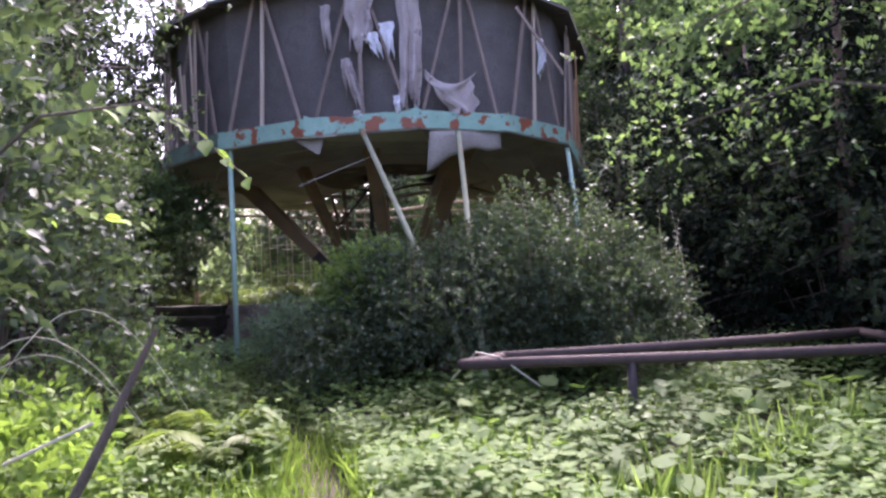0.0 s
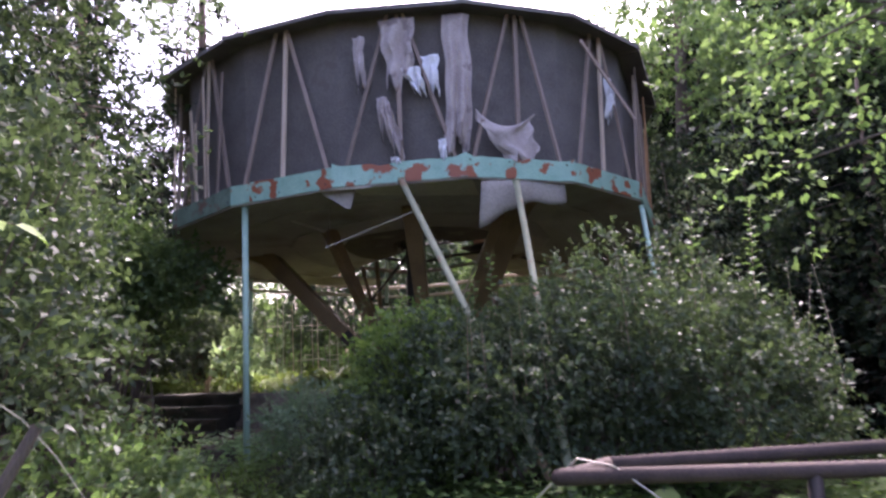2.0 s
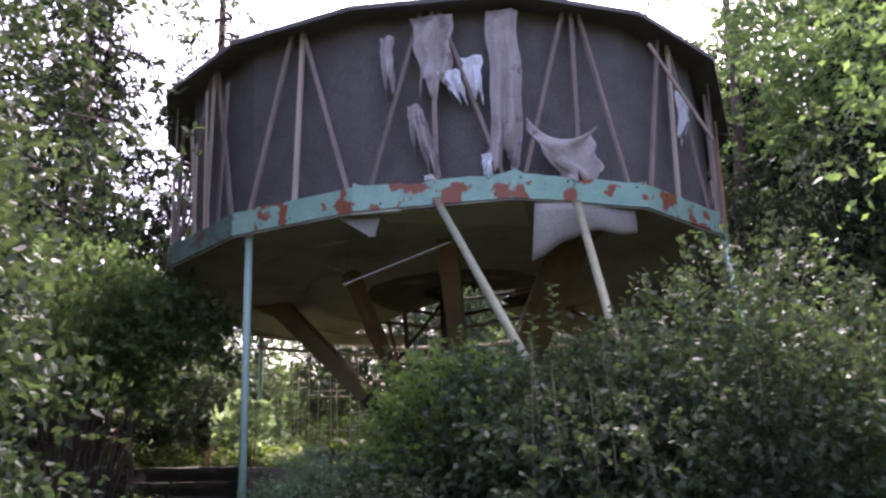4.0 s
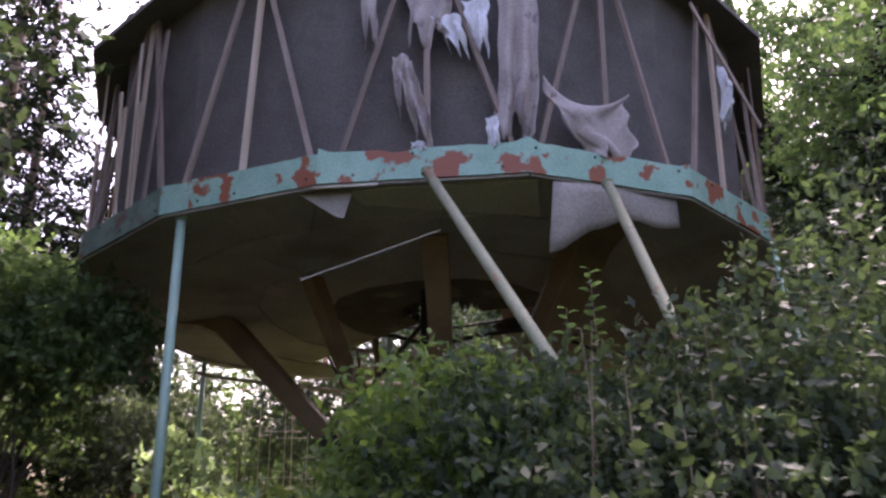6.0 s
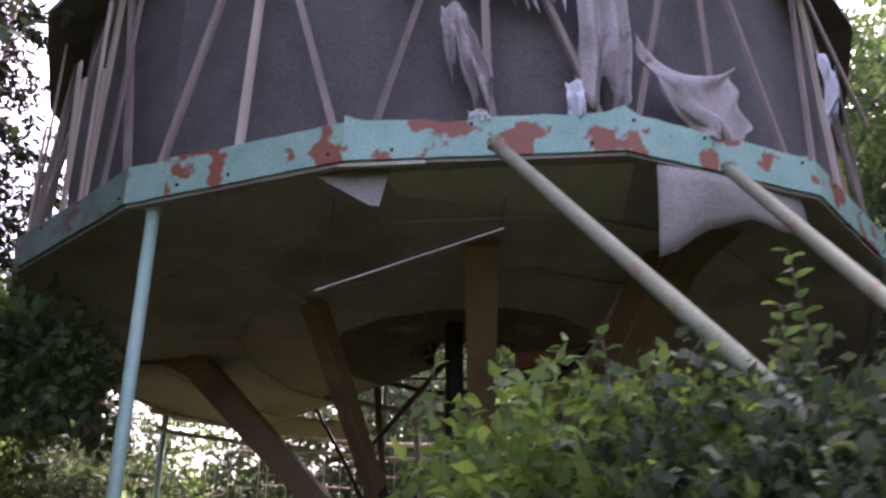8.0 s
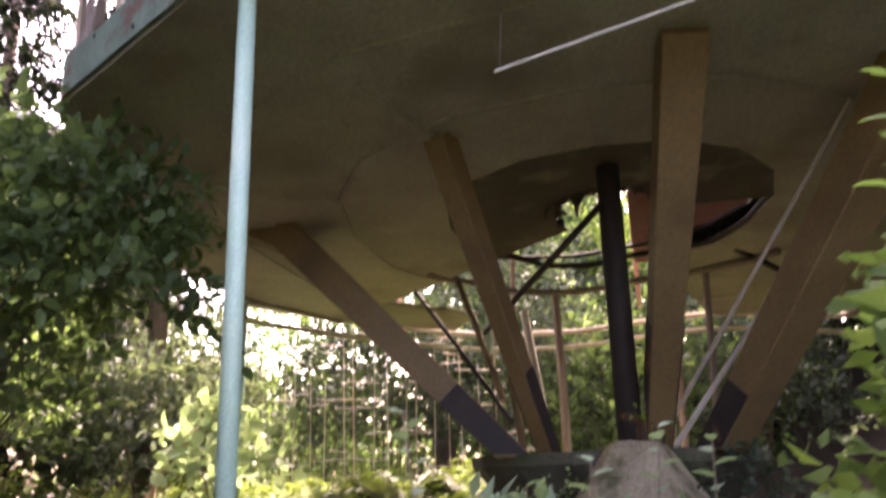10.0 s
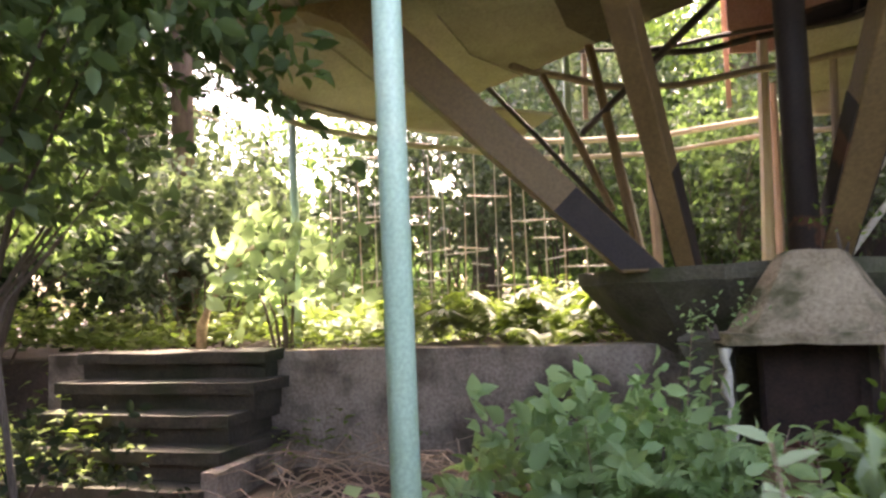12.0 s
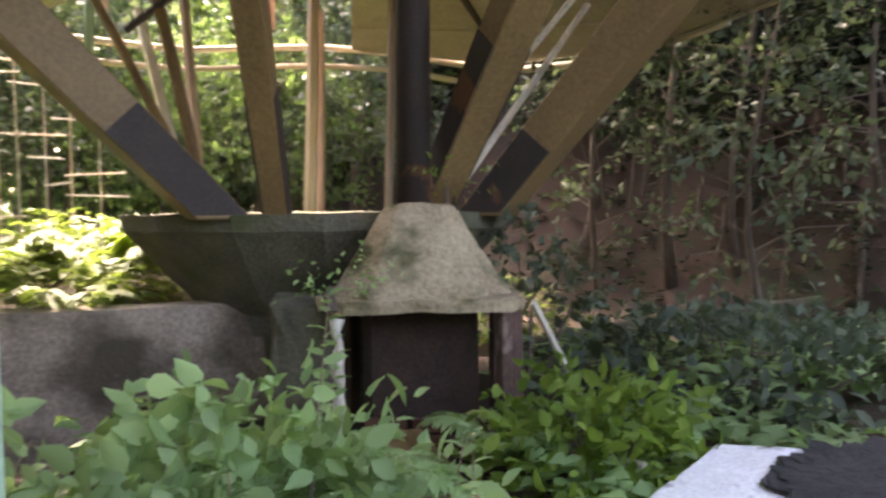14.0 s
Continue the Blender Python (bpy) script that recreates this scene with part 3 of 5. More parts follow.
    for iu in range(11):
        u = iu / 10
        top = Vector((-0.30, 13.66, 3.63)).lerp(Vector((0.80, 14.20, 3.68)), u)
        drop = 0.62 - 0.36 * min(1, u * 1.9) + 0.05 * u + 0.02 * math.sin(u * 17)
        grid.append([bm.verts.new(top + Vector((-0.06 * v * (1 - u), -0.05 * math.sin(v * 2.2) - 0.03 * math.sin(u * 5), -drop * v))) for v in (0, 0.2, 0.4, 0.6, 0.8, 1)])
    for a, b in zip(grid, grid[1:]):
        for v in range(5):
            bm.faces.new((a[v], b[v], b[v + 1], a[v + 1]))
    sheet = part("hanging_scrap", bm, M_SCRAP, root, "hanging curled sheet of pale board", True)
    m = sheet.modifiers.new("thickness", "SOLIDIFY")
    m.thickness = 0.01
    part("pale_patch", plate(Vector((-2.0, 13.72, deck_z(-2.0, 13.72) - 0.004)), Vector((-0.42, 13.72, deck_z(-0.42, 13.72) - 0.004)), Vector((-0.36, 14.46, deck_z(-0.36, 14.46) - 0.004)), Vector((-1.9, 14.0, deck_z(-1.9, 14.0) - 0.004)), 0.012, (0, 0, 1)), M_BOARD_PALE, root, "pale board on the underside")
    bm = bmesh.new()
    tube(bm, [(-2.39, 13.85, 2.90), (-1.23, 13.92, 3.33)], 0.007, 6)
    rod = part("hanging_rod", bm, M_STICK, root, "thin pale rod hanging from the underside")
    for p in ((-2.37, 13.85, 2.91), (-1.25, 13.92, 3.32)):
        bm = bmesh.new()
        tube(bm, [p, (p[0] + 0.05, p[1] + 0.15, deck_z(p[0], p[1] + 0.15) + 0.01)], 0.0025, 5)
        part("wire", bm, M_DARK, rod)
    # rotten scraps hanging round the hole in the middle
    for i in range(15):
        k, r = 11.6 + i * 0.42, 0.5 + 0.06 * rnd.random()
        a, b = ring(k, r, 0.02), ring(k + 0.5, r, 0.02)
        drop = 0.05 + 0.17 * rnd.random()
        c = a.lerp(b, 0.2 + 0.6 * rnd.random()) - Vector((0.03 * rnd.random(), 0.02, drop))
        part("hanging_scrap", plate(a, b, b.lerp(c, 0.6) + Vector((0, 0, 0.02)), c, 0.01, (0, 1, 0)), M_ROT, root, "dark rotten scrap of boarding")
    bm = bmesh.new()
    beam(bm, (-2.25, 13.60, 3.61), (-1.72, 13.58, 3.62), 0.03, 0.02)
    part("loose_strip", bm, M_BOARD_PALE, root)
    # legs from the basin to the deck
    for foot, head, w0, h0, w1, h1, f in (((-2.26, 17.06, 1.36), (-4.16, 17.2), 0.30, 0.20, 0.40, 0.27, 0.27), ((-2.03, 16.94, 1.36), (-2.74, 15.72), 0.12, 0.13, 0.16, 0.2, 0.3), ((-1.33, 16.66, 1.36), (-1.34, 14.75), 0.17, 0.14, 0.26, 0.20, 0.38), ((-0.88, 16.78, 1.36), (0.15, 15.09), 0.28, 0.20, 0.42, 0.27, 0.2)):
        p = Vector(foot)
        q = Vector((*head, deck_z(*head) + 0.02))
        axis = (q - p).normalized()

        def level(bm, z):
            """Cut the lower end level with the basin's rim."""
            for v in bm.verts:
                if (v.co - p).length < 0.35:
                    v.co += axis * ((z - v.co.z) / axis.z)
        bm = bmesh.new()
        beam(bm, p, q, w0, h0, w1, h1)
        level(bm, 1.405)
        bmesh.ops.bevel(bm, geom=list(bm.edges), offset=0.008, segments=1, affect="EDGES")
        leg = part("leg", bm, M_LEG, root, "tapered brown painted leg")
        bm = bmesh.new()
        beam(bm, p, p.lerp(q, f), w0 + 0.012, h0 - 0.012, w0 + (w1 - w0) * f + 0.012, h0 + (h1 - h0) * f - 0.012)
        level(bm, 1.425)
        part("leg_shoe", bm, M_DARK, leg, "dark bare side plate")
        if w1 < 0.3:
            continue
        # gusset that carries the leg's head on along the deck
        d = Vector((q.x - p.x, q.y - p.y, 0)).normalized()
        bm = bmesh.new()
        e = q + d * 0.55
        e.z = deck_z(e.x, e.y)
        side = Vector((-d.y, d.x, 0)) * w1 * 0.42
        prof = [p.lerp(q, 0.78), p.lerp(q, 0.9) + d * 0.12 - Vector((0, 0, 0.02)), q + d * 0.24 - Vector((0, 0, 0.07)), q + d * 0.4 - Vector((0, 0, 0.025)), e, q - d * 0.1]
        slab(bm, [v - side for v in prof], w1 * 0.84, side)
        part("gusset", bm, M_LEG, leg)
    bm = bmesh.new()
    a, e = Vector((-2.72, 15.9, deck_z(-2.72, 15.9) - 0.025)), Vector((-3.16, 15.02, deck_z(-3.16, 15.02) + 0.005))
    beam(bm, a, e, 0.10, 0.06, 0.06, 0.02)
    part("rib", bm, M_BOARD, root)
    bm = bmesh.new()
    tube(bm, [(-1.54, 16.4, 1.40), (-1.54, 16.4, deck_z(-1.54, 16.4) + 0.1)], 0.085, 16)
    part("column", bm, M_DARK, root, "dark rusted steel column", True)
    # struts, bare hoops and braces of the collapsed rear
    def stick(name, p, q, r, m, lab=""):
        bm = bmesh.new()
        p, q = Vector(p), Vector(q)
        tube(bm, [p, p.lerp(q, 0.5) + Vector((0.01, 0, 0.01)), q], [r, r * 0.95, r * 0.85], 7)
        part(name, bm, m, root, lab)
    stick("strut", (-1.26, 17.10, 1.42), (-0.15, 15.52, 3.48), 0.018, M_STICK, "pale wooden strut")
    stick("strut", (-1.2, 16.7, 1.42), (-0.35, 16.45, 2.6), 0.022, M_STICK, "pale wooden strut")
    stick("brace", (-1.51, 17.0, 3.36), (-2.5, 18.2, 2.55), 0.03, M_DARK)
    stick("brace", (-2.81, 18.9, 3.35), (-2.35, 17.9, 1.9), 0.035, M_LEG)
    stick("brace", (-2.42, 18.3, 3.35), (-2.22, 17.6, 1.5), 0.04, M_LEG)
    stick("brace", (-3.3, 19.2, 3.3), (-2.3, 17.6, 1.7), 0.025, M_DARK)
    for r, k0, k1, up, rad, m in ((RIM, 3.5, 10.2, 0.0, 0.035, M_STICK), (RIM - 0.12, 5.0, 10.2, -0.22, 0.03, M_STICK), (2.0, 4.6, 9.4, -0.02, 0.035, M_BATTEN), (3.1, 4.4, 8.6, 0.75, 0.025, M_DARK), (1.3, 3.0, 9.0, 0.03, 0.03, M_DARK)):
        bm = bmesh.new()
        ks = np.linspace(k0, k1, 26)
        tube(bm, [ring(k, r, up + 0.03 * math.sin(k * 2.3)) for k in ks], rad, 8)
        part("hoop", bm, m, root, "bare bent wooden hoop", True)
    for p, q, r, m in (((-1.85, 19.0, 1.0), (-2.04, 20.0, 3.1), 0.05, M_STICK), ((-1.69, 19.5, 1.0), (-1.67, 20.0, 3.3), 0.05, M_BATTEN), ((-0.49, 20.2, 0.9), (-0.38, 20.2, 3.87), 0.065, M_BATTEN_NEW), ((-0.28, 20.4, 0.9), (-0.24, 20.4, 3.4), 0.05, M_BATTEN), ((-0.29, 19.0, 0.9), (-0.2, 19.0, 3.25), 0.04, M_BATTEN)):
        stick("rear_post", p, q, r, m, "weathered wooden post")
    stick("rear_post", (-2.46, 19.8, 2.6), (-2.44, 19.8, 4.2), 0.04, M_TEAL_POLE, "pale blue painted post")
    part("rear_board", plate(Vector((-0.66, 20.4, 3.75)), Vector((0.75, 20.25, 3.70)), Vector((0.75, 20.25, 5.2)), Vector((-0.66, 20.4, 5.2)), 0.02, (0, 1, 0)), M_PINKWALL, root, "faded pinkish red wall board")
    return root


build_pavilion()


def pole(p, q, r, m=None):
    bm = bmesh.new()
    tube(bm, [p, Vector(p).lerp(Vector(q), 0.5), q], r, 14)
    root = thing("support_pole", "pale teal painted steel tube propping the pavilion rim", "pole", "props round the pavilion")
    part("tube", bm, m or M_TEAL_POLE, root, smooth=True)
    bm = bmesh.new()
    q = Vector(q)
    tube(bm, [q - Vector((0, 0, 0.02)), q + Vector((0, 0, 0.03))], r * 1.25, 12)
    part("top_plate", bm, m or M_TEAL_POLE, root)


pole((-3.515, 14.06, gz(-3.515, 14.06) - 0.1), (-3.525, 14.06, 3.54), 0.042)
pole((0.29, 10.6, 0.2), (-1.3, 13.40, 3.64), 0.04, M_POLE_OLD)
pole((0.39, 10.37, 0.2), (0.14, 13.66, 3.6), 0.04, M_POLE_OLD)
pole((-5.0, 18.9, gz(-5, 18.9)), (-5.0, 18.9, 3.1), 0.037)
pole((2.25, 14.9, 0.3), (2.0, 15.4, 3.5), 0.037)


# ------------------------------------------------------------------ masonry
def lathe(prof, cx, cy, seg, jitter=0.0):
    """A turned solid from (radius, height) pairs, closed where the radius is 0."""
    bm = bmesh.new()
    rings = [[bm.verts.new((cx + max(r, 0.01) * math.cos(k * math.tau / seg), cy + max(r, 0.01) * math.sin(k * math.tau / seg), z)) for k in range(seg)] for r, z in prof]
    for a, b in zip(rings, rings[1:]):
        for k in range(seg):
            bm.faces.new((a[k], a[(k + 1) % seg], b[(k + 1) % seg], b[k]))
    if jitter:
        bmesh.ops.subdivide_edges(bm, edges=bm.edges, cuts=2, use_grid_fill=True)
        for v in bm.verts:
            v.co += Vector(noise.noise_vector(v.co * 4)) * jitter
    return bm


def build_basin():
    x, y = -1.45, 17.75
    root = thing("basin", "mossy dark concrete basin carrying the pavilion legs", "basin")
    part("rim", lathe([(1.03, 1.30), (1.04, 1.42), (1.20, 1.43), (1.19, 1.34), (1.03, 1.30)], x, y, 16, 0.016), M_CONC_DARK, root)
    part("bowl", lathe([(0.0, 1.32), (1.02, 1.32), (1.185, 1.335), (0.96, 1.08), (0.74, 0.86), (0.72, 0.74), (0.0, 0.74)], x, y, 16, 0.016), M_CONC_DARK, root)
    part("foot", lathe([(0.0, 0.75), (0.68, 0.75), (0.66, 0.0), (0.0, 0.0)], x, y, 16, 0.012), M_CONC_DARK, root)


def build_cone():
    cx, cy, turn = -1.50, 16.42, radians(-30)
    root = thing("pyramid_base", "weathered concrete pyramid cap on a brick pedestal", "base")
    ax, ay = Vector((math.cos(turn), math.sin(turn), 0)), Vector((-math.sin(turn), math.cos(turn), 0))

    def octagon(half, cut, z):
        """A square ring with its corners cut off, turned with the pedestal."""
        c = half - cut
        return [Vector((cx, cy, z)) + ax * u + ay * v for u, v in ((-c, -half), (c, -half), (half, -c), (half, c), (c, half), (-c, half), (-half, c), (-half, -c))]
    bm = bmesh.new()
    rings = [[bm.verts.new(p) for p in octagon(h, h * 0.42, z)] for h, z in ((0.13, 1.475), (0.17, 1.455), (0.25, 1.33), (0.34, 1.18), (0.42, 1.055), (0.43, 1.03))]
    bm.faces.new(rings[0])
    bm.faces.new(rings[-1][::-1])
    for a, c in zip(rings, rings[1:]):
        for k in range(8):
            bm.faces.new((a[k], a[(k + 1) % 8], c[(k + 1) % 8], c[k]))
    bmesh.ops.subdivide_edges(bm, edges=bm.edges, cuts=4, use_grid_fill=True)
    for v in bm.verts:
        v.co += Vector(noise.noise_vector(v.co * 6)) * 0.010 + Vector(noise.noise_vector(v.co * 21)) * 0.007
    part("cap", bm, M_CONC, root)
    bm = bmesh.new()
    slab(bm, octagon(0.475, 0.13, 1.045), 0.06)
    bmesh.ops.subdivide_edges(bm, edges=bm.edges, cuts=5, use_grid_fill=True)
    for v in bm.verts:
        v.co += Vector(noise.noise_vector(v.co * 8)) * 0.016 + Vector(noise.noise_vector(v.co * 27)) * 0.012
    part("brim", bm, M_CONC, root, "crumbling mossy concrete brim")
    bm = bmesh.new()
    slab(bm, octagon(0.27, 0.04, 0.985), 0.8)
    part("core", bm, M_BRICK, root, "brick core coloured dark for the shaded hollow under the brim")
    for row in range(2):
        for k in range(3):
            bm = bmesh.new()
            c = Vector((cx, cy, 0.36 + row * 0.085)) + ax * (-0.22 + 0.22 * k + 0.05 * (row % 2)) - ay * 0.30 + ay * 0.015 * ((row + k) % 2)
            beam(bm, c - ax * 0.10, c + ax * 0.10, 0.05, 0.065, bevel=0.006)
            part("brick", bm, M_BRICK_RED, root)
    for p in octagon(0.42, 0.05, 0.99)[1:6:2] + octagon(0.42, 0.05, 0.99)[2:3]:
        bm = bmesh.new()
        beam(bm, Vector((p.x, p.y, 0.15)), p, 0.06, 0.06, bevel=0.006)
        part("corner_post", bm, M_RUSTPOST, root)
    bm = bmesh.new()
    slab(bm, [Vector((-2.22, 16.52, 1.0)), Vector((-2.0, 16.36, 1.0)), Vector((-1.86, 16.72, 1.03)), Vector((-2.1, 16.86, 1.03))], 0.86)
    bmesh.ops.subdivide_edges(bm, edges=bm.edges, cuts=5, use_grid_fill=True)
    for v in bm.verts:
        v.co += Vector(noise.noise_vector(v.co * 5)) * 0.03 + Vector(noise.noise_vector(v.co * 15)) * 0.015
    part("side_block", bm, M_CONC_DARK, root, "mossy dark concrete block built against the pedestal")


build_basin()
build_cone()


def build_wall():
    root = tagged(new("wall_retaining"), "low mossy concrete retaining wall with stepped slabs", "wall", kind="structure")
    d = (WALL_B - WALL_A).normalized()
    n = Vector((-d.y, d.x))
    length = (WALL_B - WALL_A).length

    def at(s, o, z):
        p = WALL_A + d * s + n * o
        return Vector((p.x, p.y, z))

    def worn(bm, cuts, amount):
        bmesh.ops.subdivide_edges(bm, edges=bm.edges, cuts=cuts, use_grid_fill=True)
        for v in bm.verts:
            v.co += Vector(noise.noise_vector(v.co * 3)) * amount + Vector(noise.noise_vector(v.co * 11)) * amount * 0.6
        return bm
    bm = bmesh.new()
    beam(bm, at(0, 0, 0.30), at(length, 0, 0.30), 0.22, 1.26)
    part("wall_body", worn(bm, 14, 0.010), M_WALL, root)
    for i in range(5):
        s0, s1 = 0.55 - 0.04 * i, 2.38 + 0.05 * math.sin(i * 2.3)
        z, o = 0.955 - i * 0.215, 0.34 + 0.22 * i
        bm = bmesh.new()
        slab(bm, [at(s0, -0.09, z), at(s1, -0.09, z), at(s1 - 0.03, -o, z - 0.01), at(s0, -o, z - 0.01)], 0.085)
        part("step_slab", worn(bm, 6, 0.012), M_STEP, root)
        bm = bmesh.new()
        slab(bm, [at(s0, -0.09, z - 0.08), at(s1 - 0.07, -0.09, z - 0.08), at(s1 - 0.07, 0.07 - o, z - 0.08), at(s0, 0.07 - o, z - 0.08)], 0.16)
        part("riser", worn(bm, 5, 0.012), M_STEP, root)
    bm = bmesh.new()
    slab(bm, [at(2.34, -0.10, 0.24), at(2.47, -0.10, 0.24), at(2.47, -1.16, 0.20), at(2.34, -1.16, 0.20)], 0.6)
    part("stair_cheek", worn(bm, 5, 0.012), M_WALL, root, "pale concrete end wall of the steps")


build_wall()


def build_rail():
    root = thing("pipe_barrier", "low rusty brown pipe frame standing in the herbs", "barrier")
    a, b, c, e = Vector((0.17, 8.60, 0.65)), Vector((4.6, 8.75, 0.65)), Vector((0.55, 9.30, 0.63)), Vector((4.4, 10.2, 0.66))
    for p, q in ((a, b), (c, e), (a, c), (b, e)):
        bm = bmesh.new()
        tube(bm, [p, p.lerp(q, 0.5) - Vector((0, 0, 0.01)), q], 0.05, 12)
        part("pipe", bm, M_PIPE, root, smooth=True)
    for t in (0.34, 0.93):
        p = a.lerp(b, t)
        bm = bmesh.new()
        tube(bm, [(p.x, p.y, gz(p.x, p.y) - 0.05), (p.x, p.y, p.z)], 0.045, 10)
        part("post", bm, M_DARK, root, smooth=True)


build_rail()

# ------------------------------------------------------------------ debris
def loose(name, label, category, bm, m, smooth=False, group=""):
    ob = finish(name, bm, m, None, smooth)
    return tagged(ob, label, category, group)


def build_debris():
    bm = bmesh.new()
    slab(bm, [(-0.90, 15.10, 0.50), (-0.36, 14.52, 0.47), (-1.55, 13.98, 0.33), (-2.12, 14.70, 0.40)], 0.03)
    bmesh.ops.subdivide_edges(bm, edges=bm.edges, cuts=6, use_grid_fill=True)
    for v in bm.verts:
        v.co.z += 0.018 * noise.noise(v.co * 3)
    root = thing("white_board", "fallen white painted board with a charred patch", "board")
    part("board", bm, M_WHITE, root)
    bm = bmesh.new()
    bmesh.ops.create_icosphere(bm, subdivisions=4, radius=1.0)
    for v in bm.verts:
        w = 1 + 0.8 * noise.noise(v.co * 2.5) + 0.55 * noise.noise(v.co * 9)
        x, y = -0.76 + v.co.x * 0.27 * w, 14.60 + v.co.y * 0.19 * w
        v.co = Vector((x, y, 0.472 + 0.075 * (x + 0.88) + 0.10 * (y - 14.62) + 0.018 * noise.noise(Vector((x, y, 0.47)) * 3) + v.co.z * 0.010 + 0.008 * noise.noise(v.co * 12)))
    part("char_patch", bm, M_CHAR, root, "black charred litter")
    bm = bmesh.new()
    tube(bm, [(-1.40, 15.48, 0.46), (-1.36, 15.06, 0.50)], 0.014, 7)
    loose("stick", "pale peeled stick lying on the ground", "stick", bm, M_STICK)
    bm = bmesh.new()
    beam(bm, (-1.24, 15.85, 1.02), (-0.68, 16.08, 0.38), 0.016, 0.03)
    loose("plank", "grey lath leaning on the pyramid brim", "plank", bm, M_STICK)
    bm = bmesh.new()
    beam(bm, (-1.86, 16.05, 0.46), (-2.06, 15.30, 0.42), 0.24, 0.04, bevel=0.006)
    loose("plank", "wide brown plank lying in the herbs", "plank", bm, M_LEG)
    for x, y, a, l, w in ((-2.02, 15.22, 0.5, 0.24, 0.11), (-1.82, 15.24, -0.3, 0.17, 0.08), (-1.62, 15.08, 0.9, 0.2, 0.1)):
        bm = bmesh.new()
        d = Vector((math.cos(a), math.sin(a), 0.12)) * l / 2
        beam(bm, Vector((x, y, gz(x, y) + 0.07)) - d, Vector((x, y, gz(x, y) + 0.07)) + d, w, 0.022, w * 0.7, 0.018)
        bmesh.ops.subdivide_edges(bm, edges=bm.edges, cuts=2, use_grid_fill=True)
        for v in bm.verts:
            v.co += Vector(noise.noise_vector(v.co * 14)) * 0.012
        loose("broken_board", "splintered pale end of a broken board", "board", bm, M_BOARD_PALE, group="broken boards by the pedestal")
    bm = bmesh.new()
    tube(bm, [(-2.06 + 0.012 * math.sin(k * 2.1), 16.16 + 0.003 * k, 0.30 + 0.056 * k) for k in range(13)], [0.026 + 0.012 * math.sin(k * 1.7) for k in range(13)], 9)
    for v in bm.verts:
        v.co += Vector(noise.noise_vector(v.co * 40)) * 0.010
    loose("stake", "pale peeling stake beside the pedestal", "stake", bm, M_BOARD_PALE, True)
    bm = bmesh.new()
    tube(bm, [(-5.84, 18.75, 0.75), (-5.80, 18.73, 1.15), (-5.66, 18.68, 1.45), (-5.50, 18.63, 1.65), (-5.30, 18.6, 1.76), (-5.10, 18.58, 1.78)], 0.05, 10)
    loose("bent_pipe", "bent grey pipe rising behind the wall", "pipe", bm, M_CONC, True)
    for k, (x, y, s) in enumerate(((-1.7, 15.2, 0.10), (-1.95, 15.35, 0.08), (-1.55, 15.45, 0.07), (-0.9, 15.5, 0.09), (-2.3, 15.5, 0.07), (0.4, 16.4, 0.12))):
        bm = bmesh.new()
        bmesh.ops.create_cube(bm, size=1)
        bmesh.ops.bevel(bm, geom=list(bm.edges), offset=0.15, segments=1, affect="EDGES")
        for v in bm.verts:
            v.co = Vector((v.co.x * s * 1.6, v.co.y * s, v.co.z * s * 0.6)) * (1 + 0.3 * noise.noise(v.co * 2 + Vector((k, 0, 0)))) + Vector((x, y, gz(x, y) + s * 0.25))
        loose("rubble", "broken piece of concrete rubble", "rubble", bm, M_CONC, group="rubble by the pedestal")
    # dry brush before the wall
    bm = bmesh.new()
    r = random.Random(3)
    for k in range(230):
        x, y = r.uniform(-4.7, -2.9), r.uniform(15.9, 17.4)
        a, l = r.uniform(0, 6.28), r.uniform(0.2, 0.6)
        z = gz(x, y) + r.uniform(0.0, 0.28)
        tube(bm, [(x, y, z), (x + math.cos(a) * l * 0.5, y + math.sin(a) * l * 0.5, z + 0.07), (x + math.cos(a) * l, y + math.sin(a) * l, z + r.uniform(-0.05, 0.08))], [0.006, 0.005, 0.003], 4)
    tagged(finish("dry_brush", bm, M_TWIG), "heap of dry reddish brown twigs", "brush", kind="stuff")
    for k in range(14):
        x, y = r.uniform(2.3, 4.6), r.uniform(16.0, 20.5)
        bm = bmesh.new()
        z = gz(x, y)
        tube(bm, [(x + 0.5, y + 0.2, gz(x + 0.5, y + 0.2) + 0.05), (x + 0.2, y, z + 0.25), (x - 0.15, y - 0.2, z + 0.1), (x - 0.35, y - 0.3, gz(x - 0.35, y - 0.3) - 0.05)], [0.03, 0.022, 0.016, 0.008], 6)
        loose("root", "bare root hanging out of the bank", "root", bm, M_BARK, group="roots in the bank")
    bm = bmesh.new()
    tube(bm, [(-0.1, 17.5, 0.42), (0.6, 17.35, 0.50), (1.6, 17.05, 0.58), (2.5, 16.8, 0.66)], [0.09, 0.085, 0.08, 0.06], 10)
    loose("log", "fallen mossy log under the bank", "log", bm, M_LOG, True)
    # trellis of thin sticks behind the pavilion
    root = thing("trellis", "rough trellis of thin pale sticks", "trellis")
    for k in range(17):
        x = -5.4 + k * 0.2 + r.uniform(-0.05, 0.05)
        bm = bmesh.new()
        tube(bm, [(x, 21.3, 0.8), (x + r.uniform(-0.05, 0.05), 21.3, r.uniform(2.4, 3.5))], [0.012, 0.007], 5)
        part("upright", bm, M_STICK if k % 3 else M_BATTEN_NEW, root)
